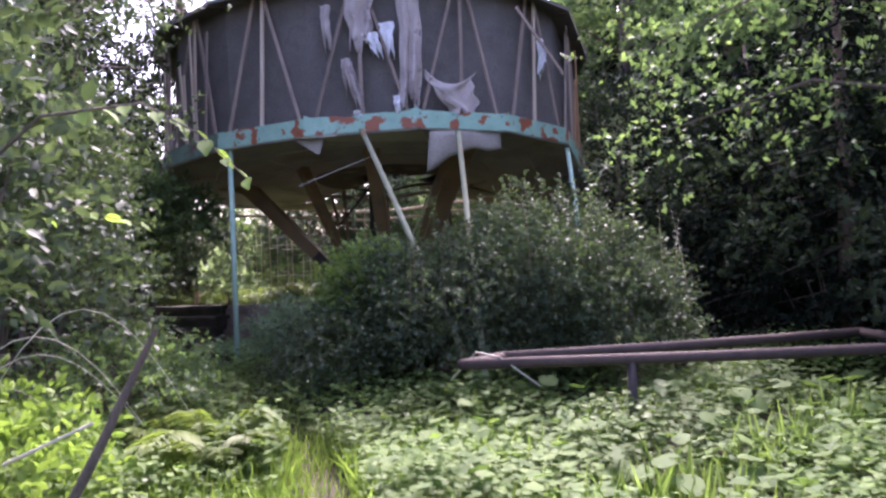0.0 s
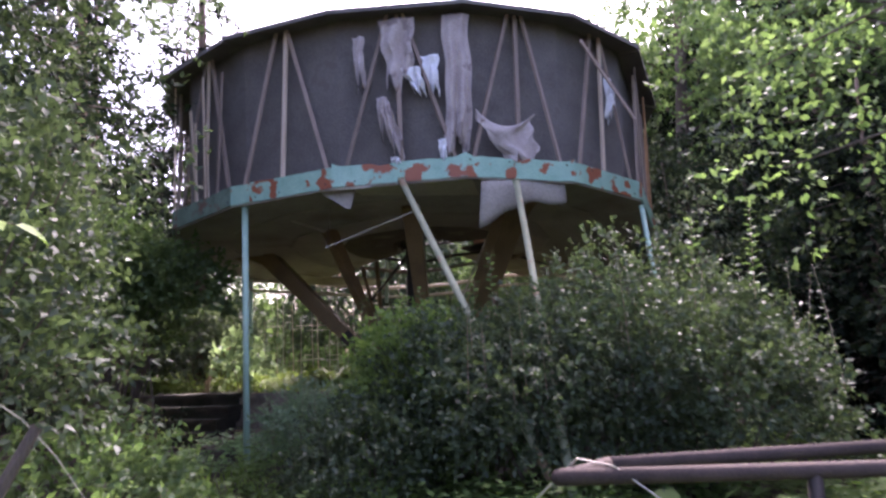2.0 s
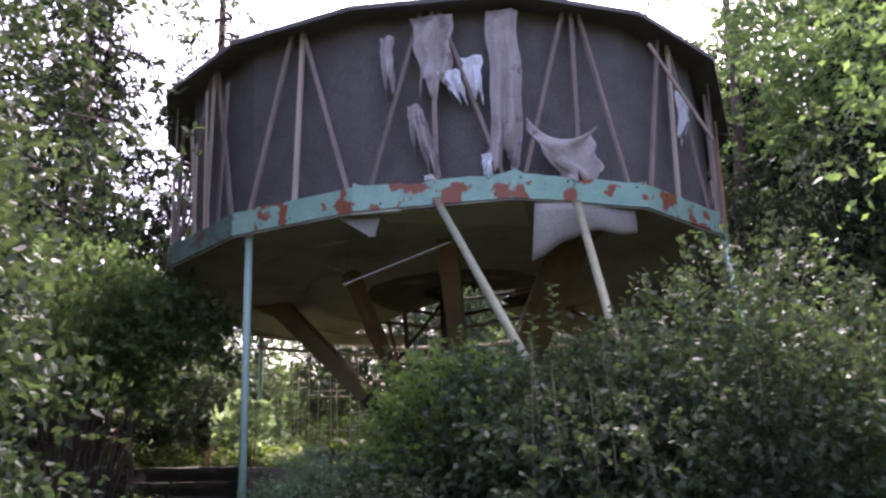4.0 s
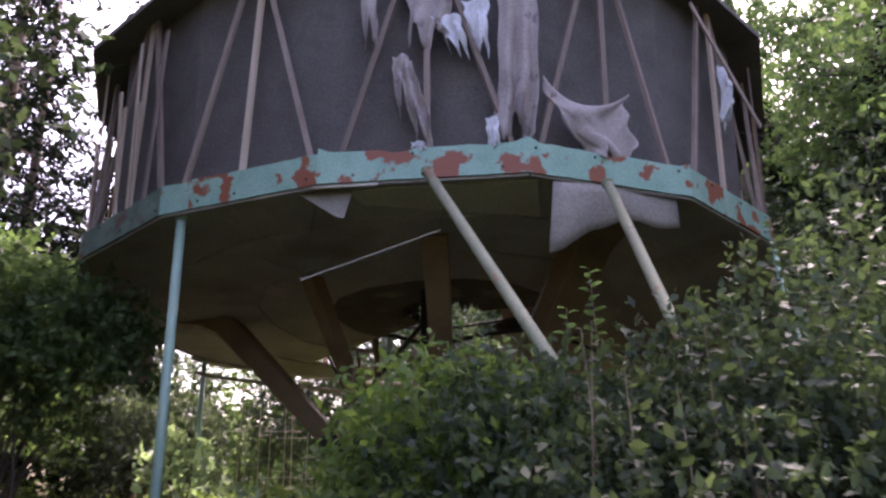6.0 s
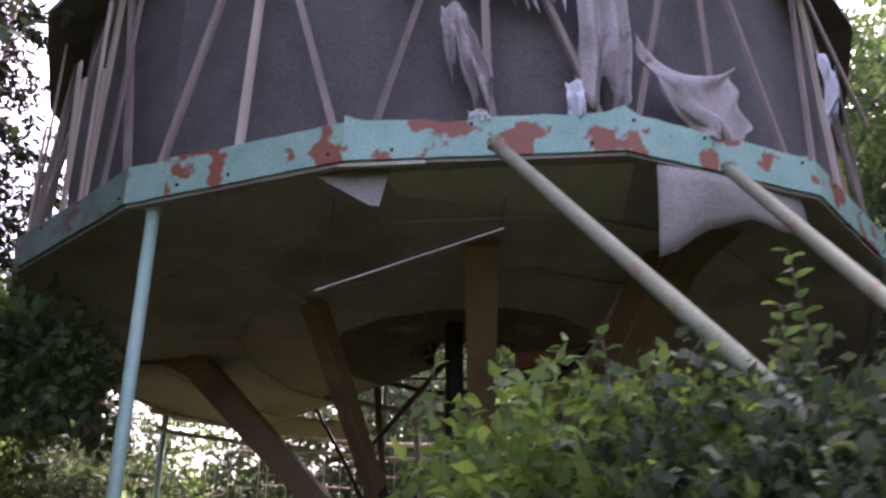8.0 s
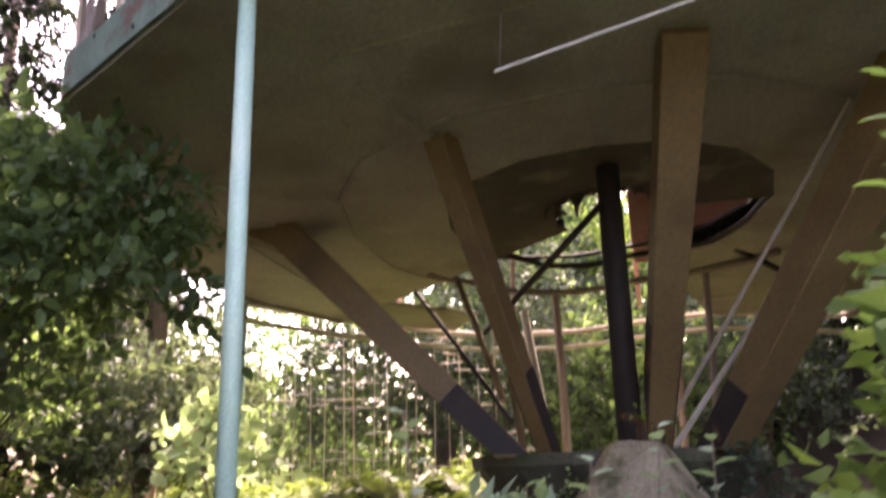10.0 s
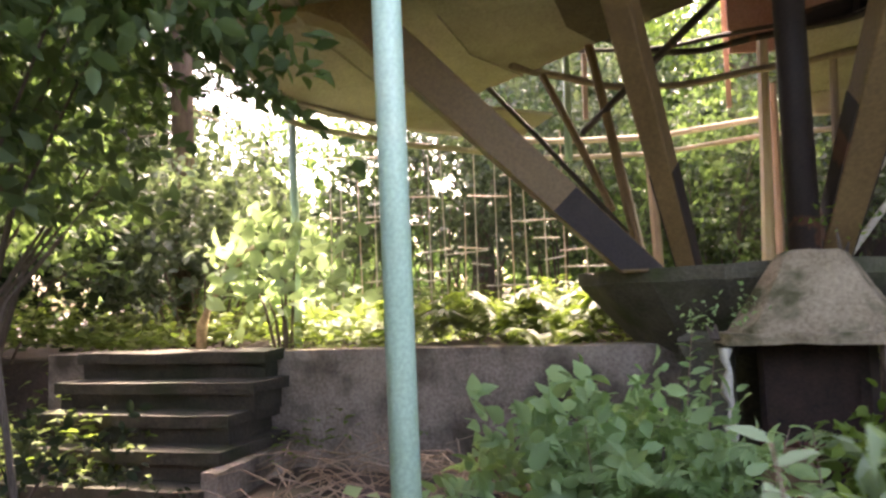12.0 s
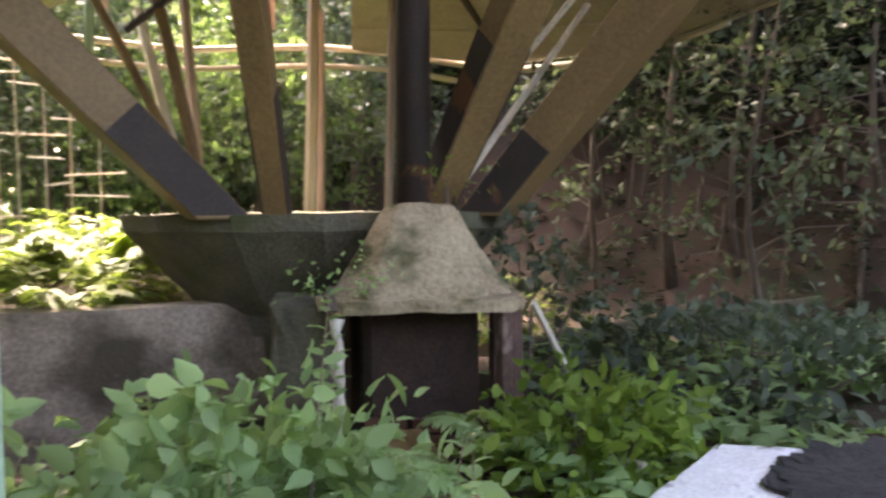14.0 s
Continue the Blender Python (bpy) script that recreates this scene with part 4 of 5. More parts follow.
    for k in range(36):
        x, z = r.uniform(-5.4, -2.3), r.uniform(1.2, 3.2)
        bm = bmesh.new()
        tube(bm, [(x, 21.28, z), (x + r.uniform(0.15, 0.6), 21.28, z + r.uniform(-0.04, 0.04))], 0.009, 5)
        part("rung", bm, M_STICK if k % 3 else M_BATTEN_NEW, root)
    # dead sticks on the verge
    for p, q, rad, m in (((-2.05, 5.5, -0.1), (-1.5, 5.95, 1.22), 0.035, M_BARK), ((-2.6, 5.4, 0.35), (-1.75, 5.7, 0.75), 0.014, M_STICK)):
        bm = bmesh.new()
        tube(bm, [p, Vector(p).lerp(Vector(q), 0.5) + Vector((0.03, 0, 0.03)), q], [rad, rad * 0.8, rad * 0.5], 7)
        loose("dead_branch", "broken dead branch leaning out of the brambles", "branch", bm, m, group="dead branches on the verge")
    for k in range(4):
        bm = bmesh.new()
        x, y = -3.1 + 0.25 * k, 6.6 + 0.3 * math.sin(k * 2)
        h = 0.75 + 0.16 * k
        tube(bm, [(x - 0.7 + 1.4 * t, y + 0.3 * t, 0.1 + h * math.sin(math.pi * (0.08 + 0.78 * t))) for t in np.linspace(0, 1, 12)], [0.0045 - 0.003 * t for t in np.linspace(0, 1, 12)], 5)
        loose("dry_stalk", "arching dry pale stalk", "stalk", bm, M_STICK, group="dry stalks on the verge")
    bm = bmesh.new()
    tube(bm, [(0.05, 9.1, 0.45), (0.3, 8.75, 0.74), (0.5, 8.60, 0.71), (0.85, 8.5, 0.45)], [0.01, 0.008, 0.006, 0.004], 5)
    loose("dry_stalk", "dry pale stalk lying over the pipe", "stalk", bm, M_STICK, group="dry stalks on the verge")


build_debris()


# ------------------------------------------------------------------ plants
def thin_out(x, y, box, edge=1.1):
    """True more and more rarely towards the edges of a patch."""
    d = np.minimum(np.minimum(x - box[0], box[1] - x), np.minimum(y - box[2], box[3] - y))
    return rng.random(len(x)) < np.clip((d + 0.35 * np.sin(x * 1.9 + y * 0.7) + 0.35 * np.cos(y * 2.1 - x)) / edge, 0, 1)


def scatter(n, x0, x1, y0, y1):
    return rng.uniform(x0, x1, n), rng.uniform(y0, y1, n)


TRACK = [(0.4, 0.5), (0.0, 3.1), (-0.75, 7.0), (-1.2, 8.5), (-2.2, 10.5), (-3.3, 12.0), (-3.55, 13.1)]


def off_track(x, y, width=0.28):
    """True away from the trodden line."""
    d = np.full(np.shape(x), 99.0)
    for (ax, ay), (bx, by) in zip(TRACK, TRACK[1:]):
        t = np.clip(((x - ax) * (bx - ax) + (y - ay) * (by - ay)) / ((bx - ax) ** 2 + (by - ay) ** 2), 0, 1)
        d = np.minimum(d, np.hypot(x - ax - t * (bx - ax), y - ay - t * (by - ay)))
    return d > width


def herbs(name, label, n, box, leaf, size, height, width=0.75, flat=0.85, keep=None):
    """Low leafy herbs: each a small rosette of leaves on a stalk. One object of stuff."""
    x, y = scatter(n, *box)
    clump = 0.5 + 0.5 * np.sin(x * 2.3 + 1.1) * np.cos(y * 1.9)
    ok = (rng.random(n) < 0.35 + 0.65 * clump) & off_track(x, y) & thin_out(x, y, box)
    if keep:
        ok &= keep(x, y)
    x, y, clump = x[ok], y[ok], clump[ok]
    n = len(x)
    per = 7
    h = height * (0.4 + 0.7 * clump) * rng.uniform(0.5, 1.1, n)
    z = ground_z(x, y)
    a = rng.uniform(0, 6.28, (n, per))
    t = rng.uniform(0.45, 1, (n, per))
    P = np.stack([x[:, None] + 0.04 * np.cos(a), y[:, None] + 0.04 * np.sin(a), z[:, None] + h[:, None] * t], -1).reshape(-1, 3)
    A = np.stack([np.cos(a), np.sin(a), rng.uniform(-0.3, 0.5, (n, per))], -1).reshape(-1, 3)
    v, f = leaf_cloud(P, A, size * rng.uniform(0.5, 1.25, len(P)), width, flat, far=len(P) > 30000)
    tagged(raw_mesh(name, v, f, leaf), label, "herbs", kind="stuff")


def round_leaves(name, label, n, box, leaf, size, height, keep=None):
    """Big rounded leaves held level on stalks, with a notch at the stalk and a drooping rim."""
    x, y = scatter(n, *box)
    ok = thin_out(x, y, box)
    if keep:
        ok &= keep(x, y)
    x, y = x[ok], y[ok]
    n, seg = len(x), 9
    z = ground_z(x, y) + height * rng.uniform(0.5, 1.1, n)
    s = size * rng.uniform(0.5, 1.2, n)
    rot = rng.uniform(0, 6.28, n)
    k = np.linspace(0.25, 6.03, seg)
    rad = np.array([0.75, 0.95, 1.0, 1.0, 1.05, 1.0, 1.0, 0.95, 0.75])
    tilt = rng.normal(0, 0.25, (n, 2))
    c, q = np.cos(k[None] + rot[:, None]) * rad * s[:, None], np.sin(k[None] + rot[:, None]) * rad * s[:, None]
    zz = tilt[:, :1] * c + tilt[:, 1:] * q + s[:, None] * (0.08 * np.sin(k * 4)[None] - 0.15)
    rim = np.stack([x[:, None] + c, y[:, None] + q, z[:, None] + zz], -1)
    mid = np.stack([x, y, z], -1)[:, None]
    foot = np.stack([x, y, ground_z(x, y)], -1)[:, None]
    V = np.concatenate([mid, rim, foot, foot + [0.008, 0, 0]], 1)
    tri = [[0, i + 1, i + 2] for i in range(seg - 1)] + [[0, seg + 1, seg + 2]]
    F = (np.array(tri)[None] + (np.arange(n) * (seg + 3))[:, None, None]).reshape(-1, 3)
    ob = tagged(raw_mesh(name, V.reshape(-1, 3), F, leaf), label, "herbs", kind="stuff")
    for p in ob.data.polygons:
        p.use_smooth = True


def grass(name, label, n, box, leaf, height, keep=None):
    x, y = scatter(n, *box)
    ok = thin_out(x, y, box)
    if keep:
        ok &= keep(x, y)
    x, y = x[ok], y[ok]
    n = len(x)
    P = np.stack([x, y, ground_z(x, y)], -1)
    A = np.stack([rng.normal(0, 0.3, n), rng.normal(0, 0.3, n), np.ones(n)], -1)
    v, f = leaf_cloud(P, A, height * rng.uniform(0.4, 1.2, n), 0.05, 0.0)
    tagged(raw_mesh(name, v, f, leaf), label, "grass", kind="stuff")


def fern(x, y, z, size, n, leaf, label="yellow-green fern with spreading fronds"):
    root = thing("fern", label, "fern", "ferns")
    for k in range(n):
        a = k * math.tau / n + rng.uniform(-0.2, 0.2)
        lift = rng.uniform(0.55, 0.95)
        s = size * rng.uniform(0.75, 1.1)
        t = np.linspace(0.08, 1, 26)
        r, h = s * t * 0.75, s * (lift * 1.5 * t - 1.15 * lift * t ** 2.2)
        mid = np.stack([x + r * math.cos(a), y + r * math.sin(a), z + h], -1)
        side = np.array([-math.sin(a), math.cos(a), 0])
        ln = s * 0.28 * np.sin(np.clip(t * 1.02, 0, 1) * math.pi) ** 0.7 * (1.15 - 0.5 * t) + 0.01
        fwd = np.array([math.cos(a), math.sin(a), 0]) * 0.45
        P = np.concatenate([mid, mid])
        A = np.concatenate([np.tile(side + fwd, (26, 1)), np.tile(-side + fwd, (26, 1))]) + rng.normal(0, 0.06, (52, 3)) - [0, 0, 0.15]
        v, f = leaf_cloud(P, A, np.concatenate([ln, ln]), 0.30, 0.95)
        tagged(raw_mesh("frond", v, f, leaf, root), kind="stuff")


def off_wall(x, y):
    return (np.hypot(x + 1.5, y - 16.4) > 0.95) & (np.hypot(x + 1.45, y - 17.75) > 1.15)


field = (-4.8, 6.8, 4.0, 13.6)
herbs("herb_carpet", "dense knee-high bright green herbs", 16000, field, L_FIELD, 0.085, 0.60)
herbs("herb_carpet", "low paler herbs between the leaves", 8500, field, L_LIGHT, 0.075, 0.45)
round_leaves("butterbur", "broad rounded butterbur leaves among the herbs", 900, (-0.9, 6.0, 4.4, 10.4), L_FIELD, 0.09, 0.44)
grass("grass", "soft green grass along the path", 12000, (-2.6, 0.6, 4.6, 9.4), L_HERB, 0.34, lambda x, y: off_track(x, y, 0.22))
grass("grass", "grass tufts between the herbs", 5000, (-0.6, 5, 6, 10), L_LIGHT, 0.5, lambda x, y: np.sin(x * 3.1) * np.sin(y * 2.7) > 0.45)
grass("grass", "short trodden grass on the track", 12000, (-3.9, 0.8, 0.0, 13.4), L_HERB, 0.24, lambda x, y: ~off_track(x, y, 0.5))
grass("grass", "rough grass round the clearing", 21000, (-9.0, 9.0, -6.0, 7.0), L_HERB, 0.40, lambda x, y: (np.sin(x * 1.3) * np.cos(y * 1.1) > -0.5) & off_track(x, y, 0.25))
herbs("herb_carpet", "scattered herbs round the clearing", 5500, (-9.0, 9.0, -5.5, 6.0), L_FIELD, 0.11, 0.35)
herbs("undergrowth", "nettles and seedlings round the wall and the pedestal", 2900, (-4.6, 3.0, 13.3, 17.6), L_NETTLE, 0.115, 0.30, keep=lambda x, y: off_wall(x, y) & ((x > -2.9) | (y < 15.4)) & (np.hypot(x + 1.1, y - 14.6) > 0.55) & (np.hypot((x + 1.96) * 1.6, y - 15.55) > 0.5))
herbs("terrace_herbs", "bright ferny herbs on the terrace", 7500, (-9.5, 1.0, 17.3, 25.0), L_FERN, 0.13, 0.60, width=0.45, keep=off_wall)
herbs("bank_herbs", "sparse seedlings on the shaded bank", 1200, (2.0, 7.0, 14.0, 22.0), L_DARK, 0.10, 0.35)
for x, y, s, n in ((-1.85, 7.9, 0.95, 10), (-2.5, 8.6, 0.7, 8), (-2.7, 9.4, 0.6, 8), (-2.9, 7.2, 0.6, 8)):
    fern(x, y, gz(x, y) + 0.1, s, n, L_FERN)
for x, y, s in ((-2.6, 18.6, 0.9), (-3.3, 18.4, 0.8), (-2.0, 18.9, 1.0), (-1.2, 19.2, 1.0), (-0.4, 19.0, 1.0), (0.3, 18.7, 0.9), (-3.9, 18.9, 0.8), (-1.7, 19.8, 0.9), (-4.6, 19.6, 0.8), (-0.8, 18.6, 0.9), (-2.9, 17.9, 0.7)):
    fern(x, y, gz(x, y) + 0.12, s, 9, L_FERN, "bright green fern behind the basin")
fern(-2.55, 15.2, 0.4, 0.6, 7, L_NETTLE, "grey-green fern in the herbs")

# the big bush before the pavilion, in overlapping shrubs
bush("bush", "large dense dark green bush before the pavilion", (1.75, 11.75, 0.9), (1.4, 1.3, 1.25), 2900, 9, 0.068, L_BUSH, stems=30, base=0.0, uneven=0.42)
bush("bush", "broad dark green bush with small leaves", (0.45, 11.5, 0.85), (1.3, 1.1, 1.05), 2500, 9, 0.065, L_BUSH, stems=24, base=0.0, uneven=0.42)
bush("bush", "small-leaved green bush beside the path", (-0.5, 11.95, 0.85), (0.95, 0.95, 0.95), 1500, 9, 0.07, L_BUSH, stems=20, base=0.0)
bush("bush", "fresh green bush close to the path", (-1.05, 12.15, 0.85), (0.7, 0.7, 0.95), 1100, 9, 0.08, L_LIGHT, stems=16, base=0.0)
bush("bush", "low dark bush at the foot of the prop", (-1.42, 11.5, 0.35), (0.72, 0.8, 0.75), 900, 9, 0.07, L_BUSH, stems=10, base=0.0)
bush("bush", "pale silvery green shrub beside the path", (-2.25, 12.95, 0.62), (0.62, 0.40, 0.42), 300, 10, 0.07, L_PALE, stems=14, base=0.1)


def shoots(label, places, leaf, size):
    """Upright leafy shoots rising out of the shrubs."""
    for x, y, z0, z1 in places:
        root = thing("shoot", label, "shoot", "upright shoots")
        bm = bmesh.new()
        dx, dy = rng.uniform(-0.15, 0.15, 2)
        tube(bm, [(x, y, z0), (x + dx * 0.4, y + dy * 0.4, (z0 + z1) / 2), (x + dx, y + dy, z1)], [0.006, 0.004, 0.002], 5)
        part("stem", bm, M_TWIG, root)
        n = int((z1 - z0) * 26)
        t = np.linspace(0.25, 1, n)
        a = np.arange(n) * 2.4
        P = np.stack([x + dx * t, y + dy * t, z0 + (z1 - z0) * t], -1)
        A = np.stack([np.cos(a), np.sin(a), np.full(n, 0.35)], -1)
        v, f = leaf_cloud(P, A, size * (1.2 - 0.6 * t) * rng.uniform(0.8, 1.1, n), 0.6, 0.8)
        tagged(raw_mesh("leaf_spray", v, f, leaf, root), kind="stuff")


shoots("upright leafy shoot rising from the bush", [(-0.17, 12.15, 0.8, 2.5), (-0.45, 12.0, 0.8, 2.2), (-0.7, 11.8, 0.7, 2.0), (-0.9, 12.2, 0.7, 2.15), (0.2, 12.0, 0.9, 2.3), (0.9, 11.8, 1.2, 2.5), (1.8, 11.9, 1.5, 2.7), (2.3, 11.5, 1.6, 2.8), (-1.1, 11.7, 0.5, 1.75)], L_MID, 0.13)
r2 = random.Random(11)
shoots("thin twig standing out of the bush", [(x, 11.4 + r2.uniform(-0.7, 0.7), 1.0, 1.6 + 0.35 * min(1, max(0, x)) + r2.uniform(0.0, 0.4)) for x in [r2.uniform(-0.6, 2.9) for k in range(26)]], L_BUSH, 0.075)
shoots("slender yellow-green shoot beside the path", [(-1.73, 12.32, 0.5, 2.05), (-1.5, 12.3, 0.5, 1.95), (-1.35, 12.5, 0.5, 2.1), (-1.2, 12.2, 0.5, 1.9), (-1.0, 12.4, 0.6, 2.0), (-1.6, 12.6, 0.4, 1.7)], L_LIGHT, 0.12)
shoots("pale silvery shoot beside the path", [(-3.0, 12.95, 0.2, 1.02), (-2.8, 12.9, 0.2, 1.1), (-2.55, 12.75, 0.2, 1.42), (-2.4, 12.9, 0.2, 1.25), (-2.3, 12.65, 0.2, 1.3), (-2.6, 13.0, 0.2, 1.1), (-2.15, 12.8, 0.2, 1.38), (-2.9, 13.1, 0.2, 0.9), (-1.95, 12.9, 0.2, 1.35), (-2.45, 12.6, 0.2, 1.2)], L_PALE, 0.10)
shoots("tall seedling before the wall", [(-2.45, 15.6, 0.3, 1.15), (-2.3, 15.8, 0.3, 0.95), (-2.75, 15.5, 0.3, 0.85), (-3.0, 15.7, 0.3, 0.9), (-2.6, 16.1, 0.3, 0.8), (-2.9, 15.0, 0.3, 0.8), (-2.3, 15.0, 0.3, 0.75), (-1.95, 15.3, 0.3, 0.7)], L_NETTLE, 0.12)
for x, y in ((-2.75, 15.05), (-2.35, 15.5), (-1.6, 15.6)):
    fern(x, y, gz(x, y) + 0.12, 0.5, 7, L_NETTLE, "grey-green fern in the herbs")
bush("bush", "nettle clump before the pedestal", (-2.65, 15.3, 0.28), (0.45, 0.5, 0.40), 190, 7, 0.10, L_NETTLE, stems=10, base=0.15, width=0.55)
bush("bush", "nettle clump beside the wall", (-3.0, 15.6, 0.22), (0.35, 0.45, 0.42), 100, 7, 0.12, L_NETTLE, stems=8, base=0.15, width=0.6)
bush("bush", "tuft of seedlings on the pyramid", (-1.36, 16.36, 1.52), (0.10, 0.08, 0.09), 12, 5, 0.05, L_HERB, stems=3, base=1.38)
bush("bush", "tuft of moss and seedlings on the brim", (-2.15, 16.0, 1.10), (0.14, 0.1, 0.06), 16, 5, 0.04, L_NETTLE, stems=3, base=1.03)
bush("bush", "seedlings beside the pyramid", (-0.75, 16.55, 0.95), (0.28, 0.25, 0.42), 70, 7, 0.075, L_BANK, stems=8, base=0.35)
bush("bush", "dark brambles at the foot of the thicket", (-5.9, 15.7, 0.3), (0.8, 0.6, 0.4), 70, 8, 0.08, L_DARK, stems=14, base=0.0)
bush("bush", "seedlings before the pedestal", (-1.35, 15.35, 0.42), (0.4, 0.3, 0.25), 110, 8, 0.09, L_HERB, stems=8, base=0.2)
bush("bush", "seedlings under the shaded bank", (0.5, 16.0, 0.42), (1.3, 0.9, 0.28), 300, 7, 0.10, L_BANK, stems=8, base=0.2)

# verge beside the path's start
bush("bush", "tall leafy bush beside the path", (-4.45, 8.7, 1.7), (1.5, 2.0, 2.2), 2600, 9, 0.09, L_BUSH, stems=30, base=-0.1)
bush("bush", "brambles beside the path", (-3.0, 6.0, 0.25), (0.85, 1.2, 0.55), 620, 8, 0.085, L_HERB, stems=14, base=-0.1)
bush("bush", "brambles and seedlings at the bush's foot", (-3.35, 9.3, 0.35), (0.8, 1.4, 0.6), 520, 8, 0.08, L_MID, stems=14, base=-0.1)
bush("bush", "hazel sapling hanging over the path", (-2.6, 4.9, 1.9), (0.9, 0.9, 1.6), 460, 8, 0.10, L_BUSH, stems=12, base=-0.1)


def hanging_twig(label, line, leaves, size, leaf):
    """A long bent twig with large alternate leaves along its outer half."""
    root = thing("hazel_twig", label, "twig", "hazel twigs over the path")
    pts = [Vector(p) for p in line]
    bm = bmesh.new()
    tube(bm, pts, [0.010 - 0.008 * k / (len(pts) - 1) for k in range(len(pts))], 6)
    part("stem", bm, M_BARK, root)
    t = np.linspace(0.35, 1.0, leaves) * (len(pts) - 1)
    P = np.array([pts[min(int(v), len(pts) - 2)].lerp(pts[min(int(v), len(pts) - 2) + 1], v - min(int(v), len(pts) - 2)) for v in t])
    d = np.array((pts[-1] - pts[-2]).normalized())
    side = np.array([0.35 * -d[1], 0.35 * d[0], 0.0])
    A = d + np.where(np.arange(leaves)[:, None] % 2, side, -side) * 2.2 + rng.normal(0, 0.18, (leaves, 3)) - [0, 0, 0.15]
    v, f = leaf_cloud(P, A, size * rng.uniform(0.7, 1.15, leaves), 0.62, 0.75)
    tagged(raw_mesh("leaf_spray", v, f, leaf, root), kind="stuff")


hanging_twig("hazel twig with large bright leaves hanging over the path", [(-2.2, 4.95, 1.75), (-1.5, 4.8, 2.22), (-1.0, 4.65, 2.22), (-0.72, 4.52, 2.06), (-0.50, 4.38, 1.86)], 13, 0.095, L_HERB)
hanging_twig("low hazel twig with bright leaves beside the path", [(-2.6, 5.9, 1.5), (-2.1, 5.95, 1.95), (-1.62, 6.0, 1.84)], 8, 0.11, L_HERB)
bush("bush", "thicket of thin dark stems beside the steps", (-6.25, 15.2, 1.75), (1.25, 1.5, 2.2), 1300, 9, 0.11, L_MID, stems=110, base=0.0, low=0.0)
bush("bush", "thicket at the foot of the pines", (-7.4, 12.4, 1.4), (1.8, 1.8, 2.0), 1500, 9, 0.10, L_DARK, stems=20, base=0.0)
bush("bush", "pale leafy plant behind the wall", (-5.0, 18.5, 1.4), (0.45, 0.25, 0.5), 60, 6, 0.16, L_PALE, stems=5, base=0.9, width=0.7)
bush("bush", "leafy boughs of the thicket reaching under the rim", (-4.95, 15.0, 2.45), (0.7, 0.6, 0.7), 420, 8, 0.105, L_MID, stems=1, base=0.1)
for i, (x, y, r, h) in enumerate(((-7.5, 22.5, 1.7, 1.7), (-5.8, 23.8, 1.7, 1.9), (-4.0, 23.2, 1.5, 1.8), (-2.2, 23.9, 1.7, 2.2), (-0.3, 23.3, 1.6, 2.0), (1.4, 23.6, 1.6, 2.2), (-6.4, 20.4, 1.0, 1.0), (-8.6, 19.5, 1.5, 1.7), (-3.1, 25.5, 2.2, 3.6), (0.6, 26.0, 2.4, 3.8), (-6.9, 26.5, 1.8, 1.3), (3.2, 25.0, 2.0, 3.6))):
    bush("bush", "sunlit undergrowth behind the pavilion", (x, y, gz(x, y) + h * 0.85), (r, r * 0.8, h), 800, 8, 0.12, (L_BACK, L_MID, L_BACK)[i % 3], "undergrowth behind the pavilion", 12, base=gz(x, y))
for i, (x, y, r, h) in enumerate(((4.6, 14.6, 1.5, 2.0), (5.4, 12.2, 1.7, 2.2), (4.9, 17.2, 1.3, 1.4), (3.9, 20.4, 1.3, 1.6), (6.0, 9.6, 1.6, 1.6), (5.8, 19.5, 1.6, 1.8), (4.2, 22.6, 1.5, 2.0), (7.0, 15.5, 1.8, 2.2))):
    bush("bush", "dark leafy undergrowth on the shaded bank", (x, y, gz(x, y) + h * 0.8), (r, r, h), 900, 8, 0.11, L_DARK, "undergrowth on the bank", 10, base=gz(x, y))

tree("tree", "broadleaf tree with low leafy boughs on the verge", -6.6, 10.6, gz(-6.6, 10.6), 9.5, 3.4, 0.2, 1600, 9, 0.12, L_DARK, M_BARK, 0.3, "broadleaf trees")
tree("tree", "broadleaf tree with boughs hanging towards the pavilion", -5.7, 10.9, gz(-5.7, 10.9), 7.6, 2.3, 0.14, 1900, 9, 0.10, L_BUSH, M_BARK, 0.42, "broadleaf trees")
tree("tree", "tall broadleaf tree beyond the pavilion", 4.7, 23.8, gz(4.7, 23.8), 11.5, 2.3, 0.2, 1700, 9, 0.15, L_MID, M_BARK, 0.3, "broadleaf trees")
tree("tree", "dense broadleaf tree over the bank", 6.6, 20.8, gz(6.6, 20.8), 7.5, 2.6, 0.2, 1500, 9, 0.14, L_MID, M_BARK, 0.3, "broadleaf trees")
tree("tree", "slender broadleaf tree behind the thicket", -8.6, 15.5, gz(-8.6, 15.5), 10, 2.8, 0.18, 1200, 9, 0.13, L_DARK, M_BARK, 0.25, "broadleaf trees")
tree("tree", "broadleaf tree with bright overhanging boughs", 5.7, 9.8, gz(5.7, 9.8), 8.0, 3.3, 0.18, 1900, 9, 0.105, L_MID, M_BARK, 0.36, "broadleaf trees")
tree("tree", "dense broadleaf tree beside the pavilion", 6.2, 15.6, gz(6.2, 15.6), 6.3, 2.4, 0.2, 1500, 9, 0.13, L_MID, M_BARK, 0.4, "broadleaf trees")
tree("tree", "dense broadleaf tree on the bank", 6.3, 19.8, gz(6.3, 19.8), 6.5, 2.7, 0.2, 1500, 9, 0.13, L_MID, M_BARK, 0.4, "broadleaf trees")
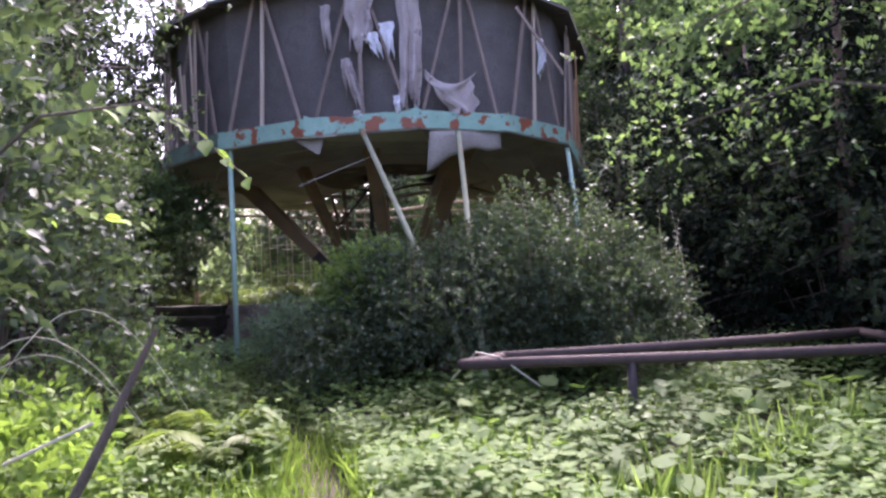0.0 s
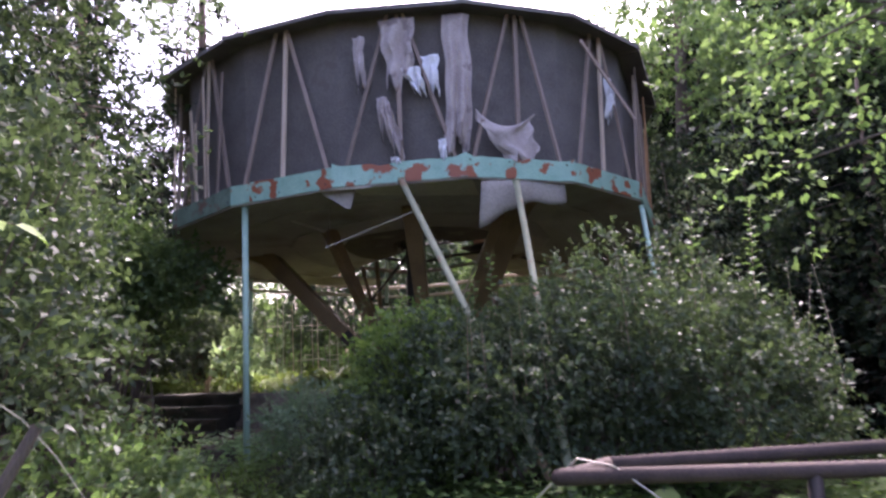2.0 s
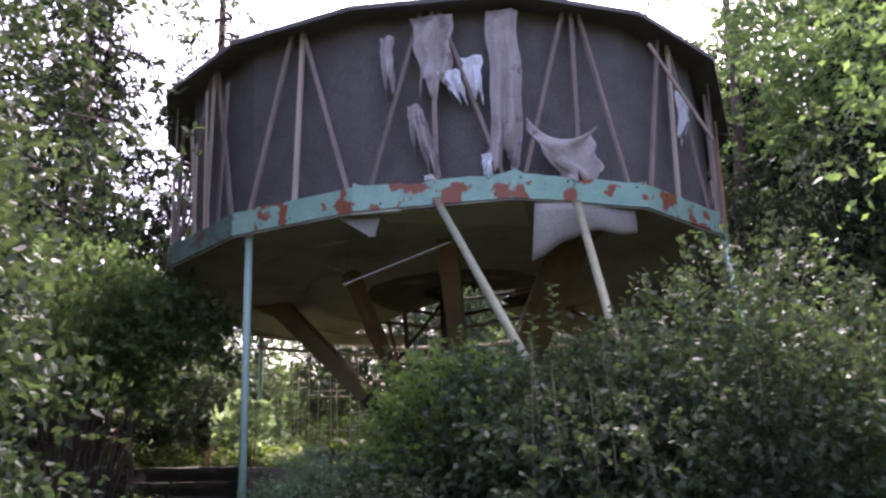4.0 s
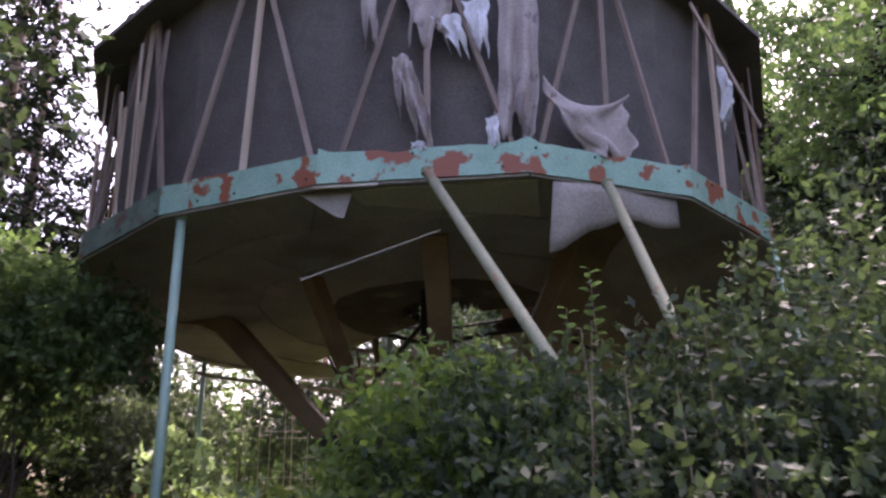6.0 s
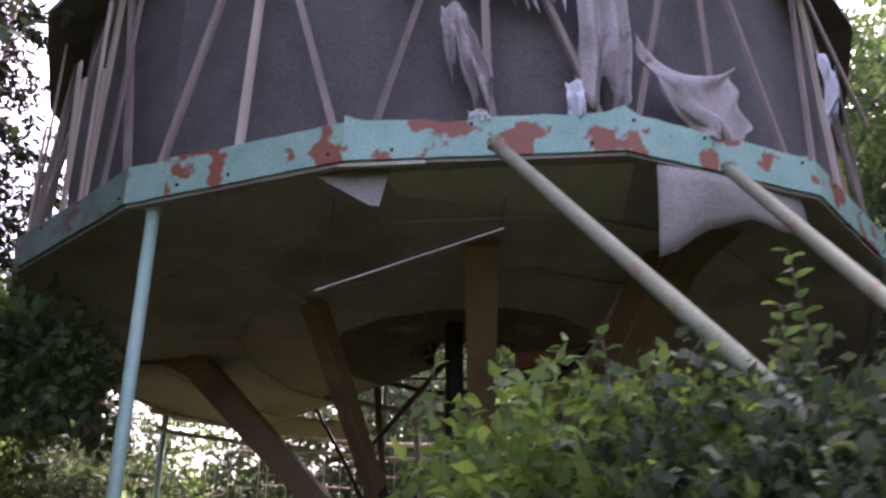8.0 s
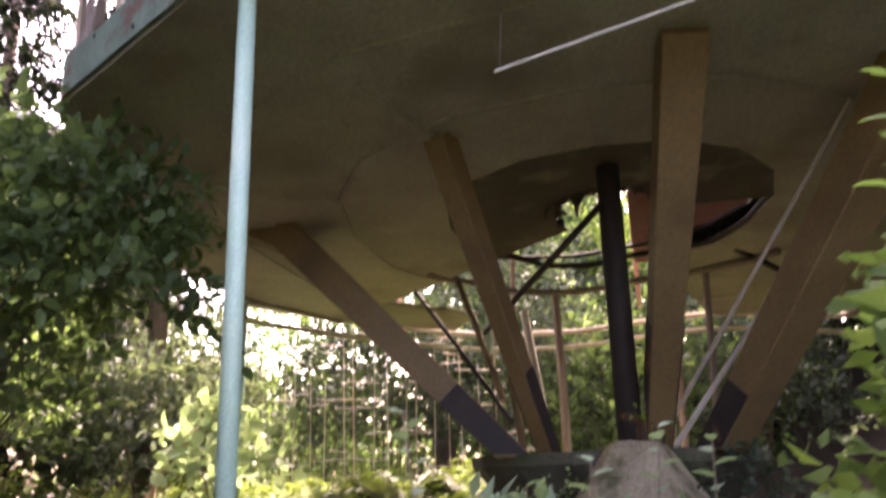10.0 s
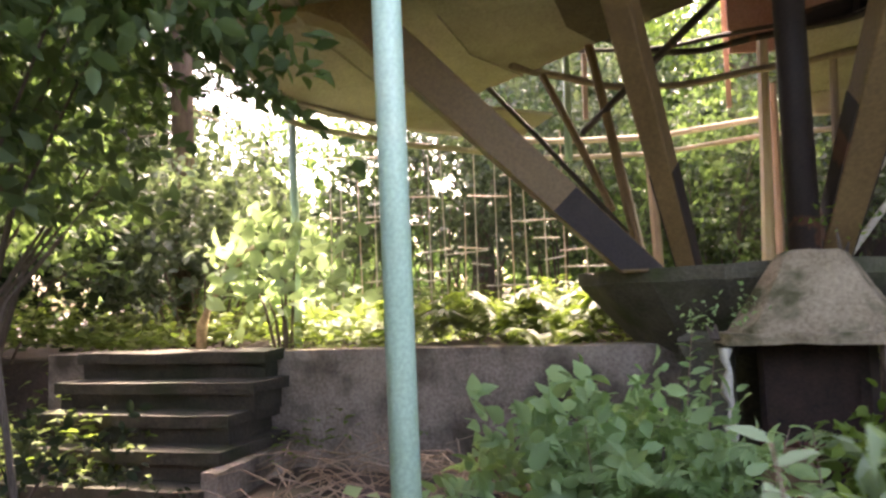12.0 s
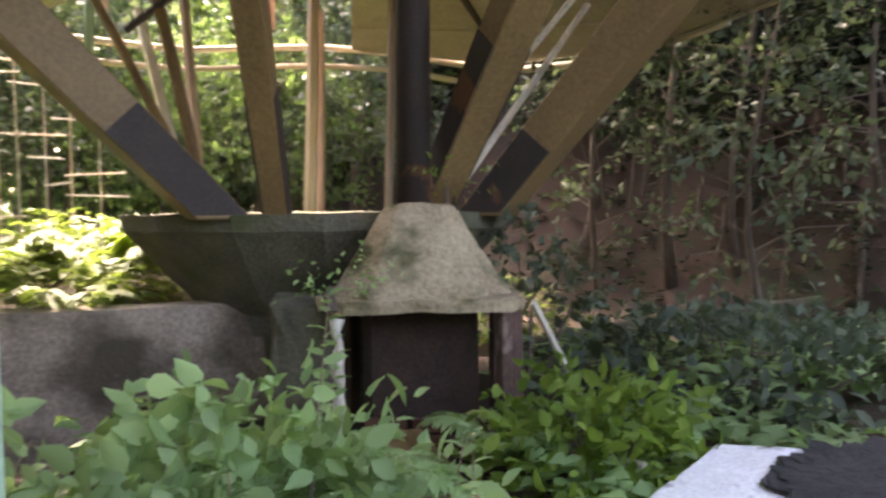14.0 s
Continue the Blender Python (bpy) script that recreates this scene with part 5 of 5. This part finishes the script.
for x, y, h in ((2.7, 17.4, 3.2), (3.5, 18.2, 3.8), (3.2, 16.2, 3.4), (2.5, 19.3, 3.6), (4.2, 17.2, 4.0)):
    tree("tree", "slender sapling with grey-green leaves on the bank", x, y, gz(x, y), h, 1.0, 0.035, 120, 8, 0.11, L_BANK, M_BARK, 0.2, "saplings on the bank", (-0.1, -0.04))
tree("tree", "slim sapling on the bank", 3.3, 18.9, gz(3.3, 18.9), 4.5, 1.3, 0.06, 400, 9, 0.11, L_DARK, M_BARK, 0.35, "broadleaf trees", (-0.08, 0))
tree("tree", "broadleaf tree behind the pavilion", 1.6, 26.5, gz(1.6, 26.5), 8, 2.6, 0.2, 900, 9, 0.16, L_LIGHT, M_BARK, 0.2, "broadleaf trees")
tree("tree", "broadleaf tree behind the pavilion", -3.4, 27.5, gz(-3.4, 27.5), 8.5, 2.8, 0.2, 900, 9, 0.16, L_MID, M_BARK, 0.2, "broadleaf trees")

pines = [(-8.2, 18.2), (-7.0, 21.4), (-9.4, 21.0), (-10.5, 15.0), (-9.2, 12.6), (-9.0, 25.5), (-10.8, 18.2), (-11.5, 23), (-12, 10.5), (-9.5, 8.2)]
for i, (x, y) in enumerate(pines):
    conifer("pine", "tall pine with a bare reddish trunk", x, y, gz(x, y), 13 + 2.5 * math.sin(i * 2.1), 2.0, 0.15, 16, 22, 0.38, "pine wood", bare=22)
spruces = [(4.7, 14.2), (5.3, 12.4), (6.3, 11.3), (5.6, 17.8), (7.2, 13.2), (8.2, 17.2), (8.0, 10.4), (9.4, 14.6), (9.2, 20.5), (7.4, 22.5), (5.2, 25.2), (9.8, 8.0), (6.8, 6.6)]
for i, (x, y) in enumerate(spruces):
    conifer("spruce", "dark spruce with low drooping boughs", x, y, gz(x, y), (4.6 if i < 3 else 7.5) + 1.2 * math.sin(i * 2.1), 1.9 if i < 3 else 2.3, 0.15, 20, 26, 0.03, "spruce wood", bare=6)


def woods(name, label, n, a0, a1, r0, r1, height, leaf, size):
    """Far woods that close the view: masses of leaves in uneven clumps."""
    m = n // 40
    a, r = np.radians(rng.uniform(a0, a1, m)), rng.uniform(r0, r1, m)
    x, y = -1 + r * np.sin(a), 13 + r * np.cos(a)
    top = height * (0.75 + 0.3 * np.sin(a * 9) * np.sin(a * 23 + 1))
    z = ground_z(x, y) + top * rng.random(m) ** 0.8
    c = np.repeat(np.stack([x, y, z], -1), 40, 0) + rng.normal(0, 0.55, (m * 40, 3))
    v, f = leaf_cloud(c, rng.normal(0, 1, (len(c), 3)), size * rng.uniform(0.6, 1.3, len(c)), 0.6, 0.4, far=True)
    tagged(raw_mesh(name, v, f, leaf), label, "woods", kind="stuff")


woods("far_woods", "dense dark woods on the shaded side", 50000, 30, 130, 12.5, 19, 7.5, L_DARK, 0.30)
woods("far_woods", "tall green woods beyond the pavilion", 44000, -7, 20, 15, 21, 10.0, L_MID, 0.28)
woods("far_woods", "green woods beside the bank", 34000, 20, 44, 14, 21, 8.0, L_MID, 0.28)
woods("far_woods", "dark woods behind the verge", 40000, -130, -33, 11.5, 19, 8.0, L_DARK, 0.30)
woods("far_woods", "thin woods with sky between", 9000, -34, -8, 15, 21, 2.6, L_MID, 0.26)
# added out of view to close the horizon, kept low to admit skylight
woods("far_woods", "low unseen woods added behind the walker", 12000, 150, 215, 22, 30, 4.0, L_DARK, 0.35)
